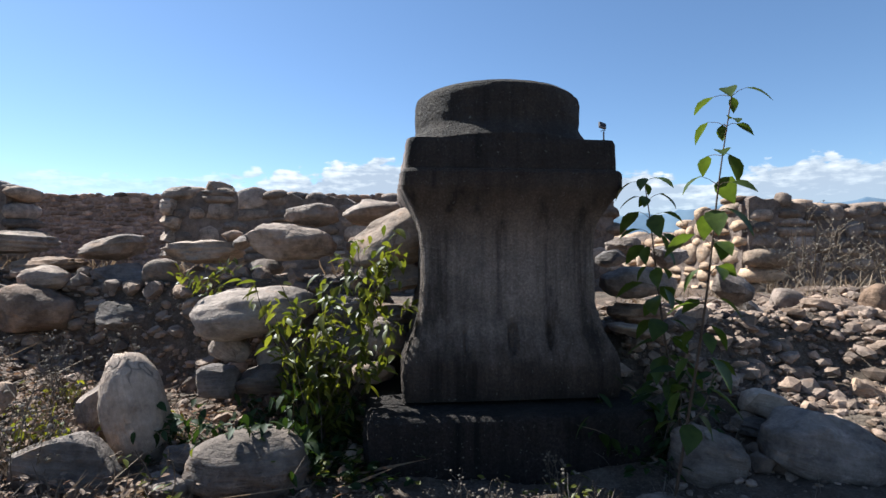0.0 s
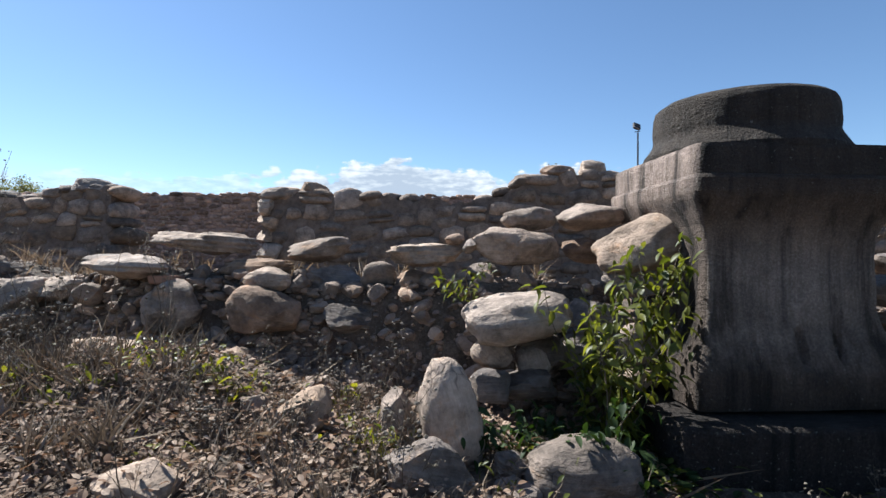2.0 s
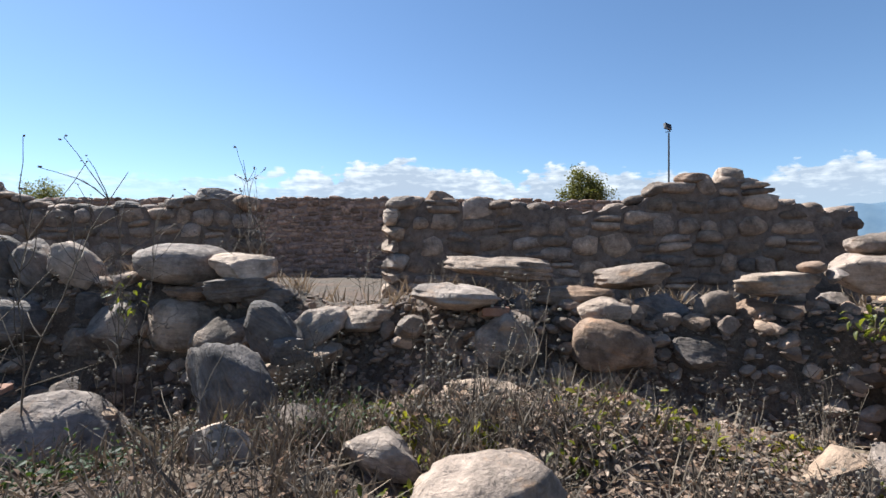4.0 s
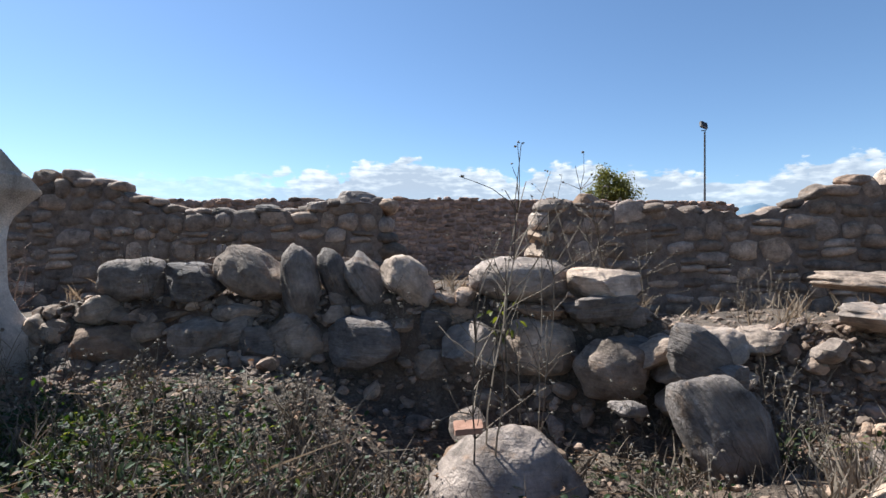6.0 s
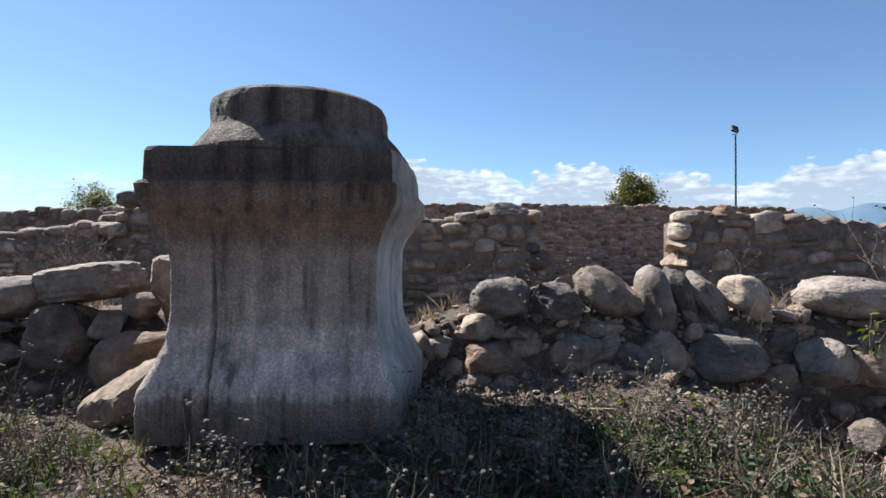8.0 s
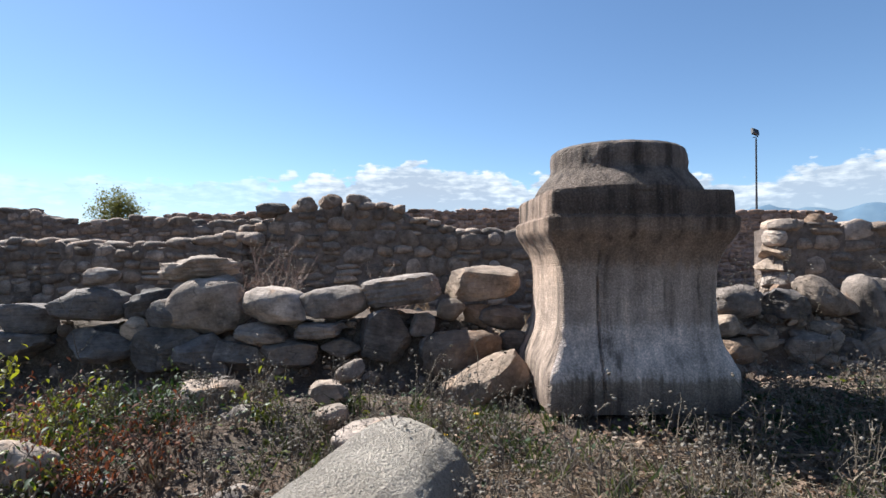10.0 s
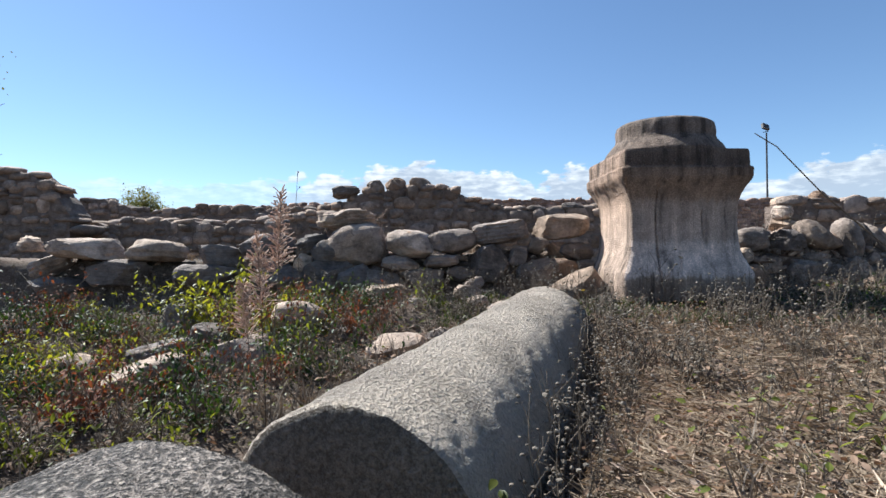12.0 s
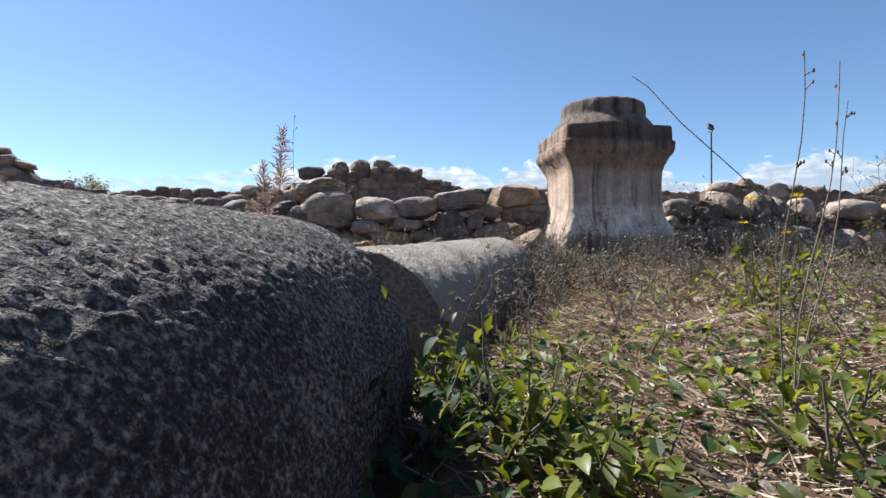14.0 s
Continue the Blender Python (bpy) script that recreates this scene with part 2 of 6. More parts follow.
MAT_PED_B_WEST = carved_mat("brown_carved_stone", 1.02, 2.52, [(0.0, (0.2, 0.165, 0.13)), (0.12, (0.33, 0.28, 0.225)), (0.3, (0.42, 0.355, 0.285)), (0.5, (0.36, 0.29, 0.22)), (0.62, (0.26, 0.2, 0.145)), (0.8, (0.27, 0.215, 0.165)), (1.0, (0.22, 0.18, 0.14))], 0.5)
# plinth stone taken almost to black, with the shade below the pedestals in it
MAT_PLINTH = carved_mat("shaded_dark_stone", 0.0, 3.0, [(0.0, (0.02, 0.017, 0.015)), (1.0, (0.025, 0.022, 0.019))])

# coarse pitted granite of the fallen shafts
def granite_mat(name, stops, coarse, lumps, depth):
    m, nt, b, pos = start_mat(name, 0.8)
    g1, g2, g3 = noise_node(nt, 190, 4, 0.75, pos), noise_node(nt, coarse, 4, 0.65, pos), noise_node(nt, 3, 5, 0.6, pos)
    # lumps lighten and pits darken the grain colour, painting relief light and shade
    knob = ramp_node(nt, g2, [(0.36, 0.0), (0.64, 1.0)])
    v = math_node(nt, "ADD", math_node(nt, "MULTIPLY", g1, 0.5), math_node(nt, "MULTIPLY", knob, lumps))
    v = math_node(nt, "ADD", v, math_node(nt, "MULTIPLY", g3, 0.42))
    nt.links.new(ramp_node(nt, v, [(p, ruddy(c, 1.09)) for p, c in stops]), b.inputs["Base Color"])
    bump_to(nt, b, math_node(nt, "ADD", math_node(nt, "MULTIPLY", g1, 0.35), knob), 1.0, depth)
    return m


MAT_GRANITE = granite_mat("dark_granite", [(0.41, (0.022, 0.021, 0.02)), (0.56, (0.105, 0.096, 0.086)), (0.74, (0.55, 0.5, 0.44))], 105, 0.24, 0.03)
MAT_GRANITE_END = granite_mat("stained_granite", [(0.36, (0.06, 0.05, 0.038)), (0.52, (0.2, 0.17, 0.13)), (0.7, (0.4, 0.35, 0.28))], 60, 0.16, 0.02)
MAT_GRANITE_PALE = granite_mat("pale_granite", [(0.36, (0.24, 0.215, 0.175)), (0.52, (0.5, 0.455, 0.38)), (0.7, (0.76, 0.7, 0.6))], 70, 0.12, 0.03)


def leaf_mat(name, a, c, gloss=0.45, through_light=0.5, glow=(1.5, 1.5, 0.6)):
    m, nt, b, pos = start_mat(name, gloss)
    rnd = nt.nodes.new("ShaderNodeNewGeometry").outputs["Random Per Island"]
    col = mix_node(nt, rnd, a, c)
    col = mix_node(nt, noise_node(nt, 30, 3, 0.5, pos), col, tuple(0.5 * x for x in a))
    nt.links.new(col, b.inputs["Base Color"])
    tr = nt.nodes.new("ShaderNodeBsdfTranslucent")
    nt.links.new(mix_node(nt, 1.0, col, glow, "MULTIPLY"), tr.inputs[0])
    mx = nt.nodes.new("ShaderNodeMixShader")
    mx.inputs[0].default_value = through_light
    nt.links.new(b.outputs[0], mx.inputs[1])
    nt.links.new(tr.outputs[0], mx.inputs[2])
    nt.links.new(mx.outputs[0], nt.nodes["Material Output"].inputs[0])
    return m


MAT_LEAF = leaf_mat("green_leaf", (0.075, 0.092, 0.016), (0.235, 0.23, 0.042))
# brighter copies of leaf and straw, with the slope's sunlight in their colour
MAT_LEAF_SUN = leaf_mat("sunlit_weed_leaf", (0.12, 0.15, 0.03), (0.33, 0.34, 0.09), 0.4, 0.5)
MAT_STRAW_SUN = leaf_mat("sunlit_straw", (0.4, 0.29, 0.205), (0.82, 0.67, 0.52), 0.8, 0.25, (1.15, 1.0, 0.85))
# dark green leaf, lowered again so its colour holds the understory shade
MAT_LEAF_DARK = leaf_mat("shaded_leaf", (0.02, 0.04, 0.009), (0.05, 0.085, 0.018), 0.6, 0.35)
MAT_LEAF_YELLOW = leaf_mat("yellowing_leaf", (0.16, 0.17, 0.02), (0.34, 0.3, 0.04))
MAT_LEAF_BIG = leaf_mat("sapling_leaf", (0.045, 0.075, 0.018), (0.13, 0.17, 0.035), 0.4, 0.45)
# grey-brown straw, darkened to include the shadows among the bank's weeds
MAT_STALK = leaf_mat("shaded_grey_stalk", (0.1, 0.078, 0.06), (0.4, 0.33, 0.265), 0.85, 0.15, (1.15, 1.0, 0.85))
MAT_DULL = leaf_mat("dull_green_leaf", (0.035, 0.05, 0.018), (0.14, 0.16, 0.07), 0.7, 0.3)
MAT_STRAW = leaf_mat("dry_straw", (0.19, 0.138, 0.092), (0.48, 0.375, 0.27), 0.8, 0.25, (1.15, 1.0, 0.85))
MAT_DRY = leaf_mat("dry_brown_stem", (0.095, 0.07, 0.05), (0.34, 0.27, 0.2), 0.85, 0.1, (1.15, 1.0, 0.85))
MAT_RUSSET = leaf_mat("russet_dead_stem", (0.24, 0.15, 0.11), (0.5, 0.36, 0.28), 0.85, 0.15, (1.2, 0.95, 0.85))
MAT_SEED = leaf_mat("dry_seed_head", (0.15, 0.12, 0.09), (0.46, 0.4, 0.33), 0.9, 0.3, (1.1, 1.0, 0.88))
MAT_RED = leaf_mat("rust_red_weed", (0.12, 0.04, 0.02), (0.3, 0.12, 0.06), 0.8, 0.3, (1.3, 0.9, 0.6))
MAT_FLOWER = leaf_mat("yellow_petal", (0.7, 0.45, 0.01), (0.8, 0.6, 0.03), 0.6, 0.3)
MAT_TREE = leaf_mat("tree_leaf", (0.11, 0.115, 0.035), (0.25, 0.22, 0.075), 0.6, 0.3)
MAT_BARK = simple_mat("bark", [(0.3, (0.04, 0.03, 0.02)), (0.7, (0.14, 0.11, 0.08))], 10, 0.8)
MAT_METAL = simple_mat("dark_painted_steel", [(0.3, (0.02, 0.02, 0.022)), (0.7, (0.05, 0.05, 0.055))], 8, 0.1, 0.5)
MAT_GLASS = simple_mat("lamp_glass", [(0.3, (0.3, 0.3, 0.28)), (0.7, (0.4, 0.4, 0.38))], 8, 0.0, 0.15)

from mathutils import noise


# ---- helpers of this scene ----
def mesh_of(name, verts, faces, material, smooth=False):
    me = bpy.data.meshes.new(name)
    me.from_pydata([tuple(v) for v in verts], [], [tuple(f) for f in faces])
    me.materials.append(material)
    me.polygons.foreach_set("use_smooth", [smooth] * len(me.polygons))
    me.update()
    return me


def part(name, bm, material, parent, label=""):
    me = bpy.data.meshes.new(name)
    bm.to_mesh(me)
    bm.free()
    me.materials.append(material)
    ob = new(name, me)
    ob.parent = parent
    return tagged(ob, label)


def smooth_all(ob):
    ob.data.polygons.foreach_set("use_smooth", [True] * len(ob.data.polygons))
    return ob


# ---- ground ----
LEVELS = []


def level(x, y, z):
    LEVELS.append((x, y, z))


level(1.3, 1.2, 0.40); level(1.3, 2.0, 0.44); level(2.1, 1.7, 0.45); level(2.6, 1.6, 0.5); level(3.1, 2.1, 0.66); level(3.7, 2.6, 1.0)
level(3.0, 3.0, 1.02); level(2.3, 2.6, 0.95); level(4.5, 3.5, 1.1); level(0.2, 1.6, 0.46); level(-0.22, 1.85, 0.56); level(-0.8, 1.9, 0.72)
level(-1.2, 1.4, 0.7); level(-2.1, 1.7, 0.73); level(-1.7, 2.3, 0.93); level(-3.0, 1.9, 0.84); level(-4.0, 1.7, 0.86); level(-3.9, 2.6, 0.6); level(-4.2, 2.4, 0.62)
level(-5.5, 2.5, 0.9); level(-5.5, 3.1, 1.05); level(-6.6, 2.9, 1.0); level(-7.2, 1.9, 0.86); level(-7.3, 2.9, 0.92); level(-8.0, 2.7, 0.9)
level(-8.7, 2.3, 0.85); level(-9.0, 3.0, 0.94); level(-9.6, 2.8, 0.94); level(-10.2, 2.0, 0.8); level(-9.6, 1.8, 0.7); level(-11.1, 1.6, 0.54)
level(-10.6, 1.6, 0.62); level(-8.3, -0.3, 0.77); level(-8.5, -1.1, 0.7); level(-9.18, -1.1, 0.62); level(-9.6, -1.6, 0.52); level(-7.5, 0.5, 0.8)
level(-9.3, 0.6, 0.5); level(-13, 3, 0.8); level(-13, 0, 0.4); level(-5, 0.5, 0.7); level(0, -0.5, 0.45); level(-8, -4, 0.65); level(-10.5, 0.2, 0.45)
level(4, 5.2, 0.9); level(0, 5.5, 0.82); level(-5, 5.5, 0.82); level(-10, 6, 0.9); level(-3, 7.5, 0.72)
level(-7.25, 2.4, 0.93); level(-7.6, 2.35, 0.9)
LV = np.array(LEVELS)
# rubble banks: (x, front y, crest z), along which the ground heaps up
BANKS = [(-15, 4.25, 1.35), (-11, 3.93, 1.3), (-10.1, 3.78, 1.4), (-9.5, 3.64, 1.36), (-8.0, 3.6, 1.38), (-7.7, 4.0, 1.0), (-6.75, 4.0, 1.0), (-6.55, 3.5, 1.3), (-6.3, 3.48, 1.4), (-4.2, 3.46, 1.4), (-3.7, 3.42, 1.36), (-3.3, 3.36, 1.34),
         (-2.9, 3.3, 1.2), (-2.2, 3.04, 1.3), (-0.9, 2.9, 1.22), (0.2, 2.55, 1.25), (0.75, 2.5, 1.2), (0.85, 3.0, 0.9), (1.85, 3.0, 0.9), (1.95, 2.25, 1.0), (3.0, 2.4, 1.02), (5, 2.9, 1.05)]
BX, BY, BZ = (np.array(c) for c in zip(*BANKS))


def smoothstep(a, b, v):
    k = np.clip((v - a) / (b - a), 0, 1)
    return k * k * (3 - 2 * k)


def height(x, y):
    """Ground height for arrays of x and y."""
    x, y = np.asarray(x, float), np.asarray(y, float)
    w = 1 / ((x[..., None] - LV[:, 0]) ** 2 + (y[..., None] - LV[:, 1]) ** 2 + 0.04) ** 1.6
    z = (w * LV[:, 2]).sum(-1) / w.sum(-1)
    front, crest = np.interp(x, BX, BY), np.interp(x, BX, BZ)
    rise = smoothstep(front - 0.06, front + 0.2, y) * (1 - smoothstep(front + 0.7, front + 1.7, y))
    rise = rise * smoothstep(-16, -14.5, x) * (1 - smoothstep(4.5, 6, x))
    z = z + np.maximum(crest - z, 0) * rise
    far = smoothstep(6, 12, np.hypot(x + 4, y - 2) - 8)
    z = z * (1 - far) + 0.7 * far
    lump = np.sin(x * 5.1 + 1.3 * np.sin(y * 3.7)) * np.sin(y * 4.3 + x * 1.7) * 0.022 + np.sin(x * 13.7 + y * 4.1) * np.sin(y * 12.3 - x * 3.9) * 0.01
    lump = lump + np.sin(x * 31 + 3 * np.sin(y * 17)) * np.sin(y * 29 + 2 * np.sin(x * 13)) * 0.006
    return z + lump * (1 - far)


def ground_z(x, y):
    return float(height(np.array([x]), np.array([y]))[0])


def spread(lo, hi, step, reach, n):
    grow = np.geomspace(step * 2, reach, n)
    return np.r_[(lo - grow)[::-1], np.arange(lo, hi, step), hi + grow]


gx, gy = spread(-13.5, 4.5, 0.045, 3500, 40), spread(-2.4, 5.2, 0.045, 3500, 40)
GX, GY = np.meshgrid(gx, gy, indexing="ij")
GZ = np.concatenate([height(GX[i:i + 40], GY[i:i + 40]) for i in range(0, len(gx), 40)])
ids = np.arange(GX.size).reshape(GX.shape)
quads = np.stack([ids[:-1, :-1], ids[1:, :-1], ids[1:, 1:], ids[:-1, 1:]], -1).reshape(-1, 4)
me = bpy.data.meshes.new("ground")
me.from_pydata(np.stack([GX, GY, GZ], -1).reshape(-1, 3), [], quads)
me.polygons.foreach_set("use_smooth", [True] * len(me.polygons))
me.materials.append(MAT_EARTH)
tagged(new("ground", me), "dry brown earth bank littered with stone chips", "ground", kind="structure")


# ---- stones ----
ICO = {}
for sub in (1, 2, 3, 4):
    bm = bmesh.new()
    bmesh.ops.create_icosphere(bm, subdivisions=sub, radius=1)
    ICO[sub] = (np.array([v.co[:] for v in bm.verts]), [tuple(v.index for v in f.verts) for f in bm.faces])
    bm.free()
STONE_NO = [0]


def wob(p, seed, freq):
    """Smooth bumps between about -1 and 1 for an array of points."""
    r = np.random.RandomState(seed)
    out = 0
    for k in range(4):
        d = r.normal(size=(3, 3))
        f = freq * (1.0 + 0.75 * k)
        out = out + np.sin(p @ d[0] * f + r.rand() * 6 + 1.2 * np.sin(p @ d[1] * f * 0.7 + r.rand() * 6)) / (1 + k)
    return out / 2


def stone_shape(kind, w, d, h, seed, sub):
    v, faces = ICO[sub]
    r = np.random.RandomState(seed)
    p = v.copy()
    if kind in "rfot":
        e = {"r": 2.7, "f": 3.2, "o": 2.35, "t": 3.0}[kind]
        p = p / (np.abs(p) ** e).sum(1, keepdims=True) ** (1 / e)
        p[:, 2] *= 1 + 0.16 * p[:, 0] * r.uniform(-1, 1)
        for _ in range(9):
            n = r.normal(size=3)
            n /= np.linalg.norm(n)
            over = np.maximum(p @ n - r.uniform(0.72, 0.98) - (0.12 if kind in "ot" else 0), 0)
            p = p - over[:, None] * n * 0.8
        p *= 1 + (0.03 if kind == "t" else 0.075) * wob(p, seed, 1.6)[:, None] + (0.015 if kind == "t" else 0.045) * wob(p, seed + 1, 4.5)[:, None] + 0.018 * wob(p, seed + 2, 11)[:, None]
        if kind == "t":
            rise = np.clip((p[:, 2:3] + 0.45) / 1.4, 0, 1)
            p[:, :2] *= 1 - 0.66 * rise ** 1.15
            p[:, 2] = np.minimum(p[:, 2], 0.78 + 0.22 * np.tanh((p[:, 2] - 0.78) * 2))
        if kind == "f":
            ledge = np.round(p[:, 2] * 2.6) / 2.6
            p[:, 2] = 0.6 * p[:, 2] + 0.4 * ledge
            p[:, :2] *= 1 + 0.05 * np.sin(p[:, 2:3] * 14 + r.rand() * 6) + 0.06 * np.sin(np.arctan2(p[:, 1:2], p[:, 0:1]) * r.randint(3, 6) + r.rand() * 6)
    elif kind == "p":
        p = p / (np.abs(p) ** 6).sum(1, keepdims=True) ** (1 / 6)
        p[:, 0] += 0.12 * p[:, 2] * r.uniform(-1, 1)
        layer = np.sin(p[:, 2] * 19 + 0.8 * np.sin(p[:, 0] * 2.3)) + 0.6 * np.sin(p[:, 2] * 41 + p[:, 0])
        p[:, 1] *= 1 + 0.035 * layer
        p[:, 0] *= 1 + 0.012 * layer
        p *= 1 + 0.035 * wob(p, seed, 2.0)[:, None] + 0.018 * wob(p, seed + 1, 6)[:, None]
    elif kind == "m":
        p = p / (np.abs(p) ** 5).sum(1, keepdims=True) ** (1 / 5)
        p[:, 2] *= 1 + 0.2 * p[:, 0] * r.uniform(-1, 1)
        p[:, 0] *= 1 + 0.15 * p[:, 2] * r.uniform(-1, 1)
        for _ in range(6):
            n = r.normal(size=3) * (1, 0.5, 1)
            n /= np.linalg.norm(n)
            over = np.maximum(p @ n - r.uniform(0.85, 1.15), 0)
            p = p - over[:, None] * n * 0.9
        p *= 1 + 0.05 * wob(p, seed, 2.0)[:, None] + 0.03 * wob(p, seed + 1, 6)[:, None]
    else:
        p = p / (np.abs(p) ** 3.2).sum(1, keepdims=True) ** (1 / 3.2) * 1.08
        for _ in range(9):
            n = r.normal(size=3)
            n /= np.linalg.norm(n)
            lim = r.uniform(0.66, 0.92)
            over = np.maximum(p @ n - lim, 0)
            p = p - over[:, None] * n * 0.97
        p *= 1 + 0.04 * wob(p, seed, 2.4)[:, None] + 0.025 * wob(p, seed + 1, 6)[:, None] + 0.014 * wob(p, seed + 2, 14)[:, None]
    p = p * (1 + 0.012 * wob(p, seed + 4, 21)[:, None])
    p = p / np.abs(p).max(0) * (np.array([w, d, h]) / 2)
    return p, faces


def stone(parent, x, y, z, w, d, h, tilt, yaw, kind, tone):
    STONE_NO[0] += 1
    n = STONE_NO[0]
    v, faces = stone_shape(kind, w, d, h, 100 + 7 * n, 4 if max(w, h) > 0.26 else 3)
    rough = np.array([0.011 * noise.noise((x_ * 9 + n, y_ * 9, z_ * 13)) + 0.0075 * noise.noise((x_ * 24, y_ * 24 + n, z_ * 34)) for x_, y_, z_ in v])
    if kind in "fbp" or tone == "d":   # the schist splits in thin layers
        lay = np.array([noise.noise((x_ * 2.5 + n, y_ * 2.5, z_ * 55 + 9 * x_)) + 0.6 * noise.noise((x_ * 5, y_ * 5 + n, z_ * 120)) for x_, y_, z_ in v])
        rough = rough + (0.0065 if kind in "fp" else 0.0035) * lay
    v = v * (1 + (rough * min(1.0, max(w, h) / 0.3) / np.maximum(np.linalg.norm(v, axis=1), 0.02))[:, None])
    ob = new("boulder" if parent is None else "stone", mesh_of("stone", v, faces, TONES[tone], True))
    if kind in "bp":
        ob.data.set_sharp_from_angle(angle=radians(26))
    ob.matrix_world = pose(x, y, z, 0, tilt, yaw)
    if parent is None:
        low = min((ob.matrix_world @ Vector(q)).z for q in v[::5])
        drop = low - (ground_z(x, y) - 0.03)
        if drop > 0:
            ob.location.z -= min(drop, 0.14)
        look_of = {"r": "rounded", "f": "flat", "b": "angular broken", "t": "three-sided", "o": "smooth oval", "p": "long layered"}[kind]
        hue = {"g": "grey", "w": "pale grey", "d": "dark", "b": "brown", "y": "pale tan"}[tone]
        size = "large " if max(w, h) > 0.4 else "small " if max(w, h) < 0.2 else ""
        tagged(ob, f"{size}{look_of} {hue} field stone half sunk in dry earth", "boulder", "loose boulders before the wall")
    else:
        ob.parent = parent
    return ob


def low_wall(label):
    e = new("rubble_wall")
    return tagged(e, label, "ruined wall", "low rubble walls between the pedestals")


def rubble_fill(parent, xa, xb, count, seed, depth=0.3):
    """Small packing stones on the face and crest of a rubble bank, in one mesh."""
    r = np.random.RandomState(seed)
    verts, faces = [], []
    for i in range(count):
        x = r.uniform(xa, xb)
        f = np.interp(x, BX, BY)
        y = f + (r.uniform(-0.06, 0.17) if r.rand() < 0.8 else r.uniform(-0.25, depth))
        s = r.uniform(0.012, 0.045) * (1.0 if r.rand() < 0.85 else 2.2)
        v, _ = stone_shape("b" if r.rand() < 0.7 else "r", s * r.uniform(1, 2.2), s * r.uniform(1, 1.8), s * r.uniform(0.7, 1.3), seed + i, 2 if s > 0.04 else 1)
        fc = ICO[2 if s > 0.04 else 1][1]
        rot = np.array(Euler((r.uniform(-0.5, 0.5), r.uniform(-0.5, 0.5), r.uniform(0, 6))).to_matrix())
        v = v @ rot.T + (x, y, ground_z(x, y) + s * 0.25)
        k = len(verts)
        verts.extend(v)
        faces.extend([(a + k, b_ + k, c + k) for a, b_, c in fc])
    ob = new("packing", mesh_of("packing", verts, faces, MAT_FILL, False))
    ob.parent = parent
    tagged(ob, "small broken packing stones", kind="stuff")


MAT_FILL = rock_mat("broken_chips", (0.07, 0.06, 0.051), (0.32, 0.28, 0.235), band=0.1, bump=0.6, spread_=(0.5, 1.4))


def gravel(name, label, boxes, seed, smallest, largest, material, pool=14):
    """Chips strewn over stretches of the ground, in one mesh. boxes: calls of (x0, x1, y0, y1, count)."""
    r = np.random.RandomState(seed)
    shapes = [stone_shape("b", 1.0, r.uniform(0.6, 1), r.uniform(0.35, 0.7), seed + i, 1)[0] for i in range(pool)]
    fc = np.array(ICO[1][1])
    vs, fs, k = [], [], 0
    for x0, x1, y0, y1, count in boxes:
        x, y = r.uniform(x0, x1, count), r.uniform(y0, y1, count)
        z = height(x, y)
        for i in range(count):
            s = smallest * (largest / smallest) ** (r.rand() ** 2)
            rot = np.array(Euler((r.uniform(-0.4, 0.4), r.uniform(-0.4, 0.4), r.uniform(0, 6))).to_matrix())
            vs.append(shapes[r.randint(pool)] * s @ rot.T + (x[i], y[i], z[i] + s * 0.12))
            fs.append(fc + k)
            k += len(vs[-1])
    me = mesh_of(name, np.concatenate(vs), np.concatenate(fs), material)
    return tagged(new(name, me), label, "gravel", kind="stuff")


# ---- masonry walls ----
BLOCKS = []
for i in range(12):
    v, f = stone_shape("m", 1, 1, 1, 900 + i, 2)
    BLOCKS.append((v, f))


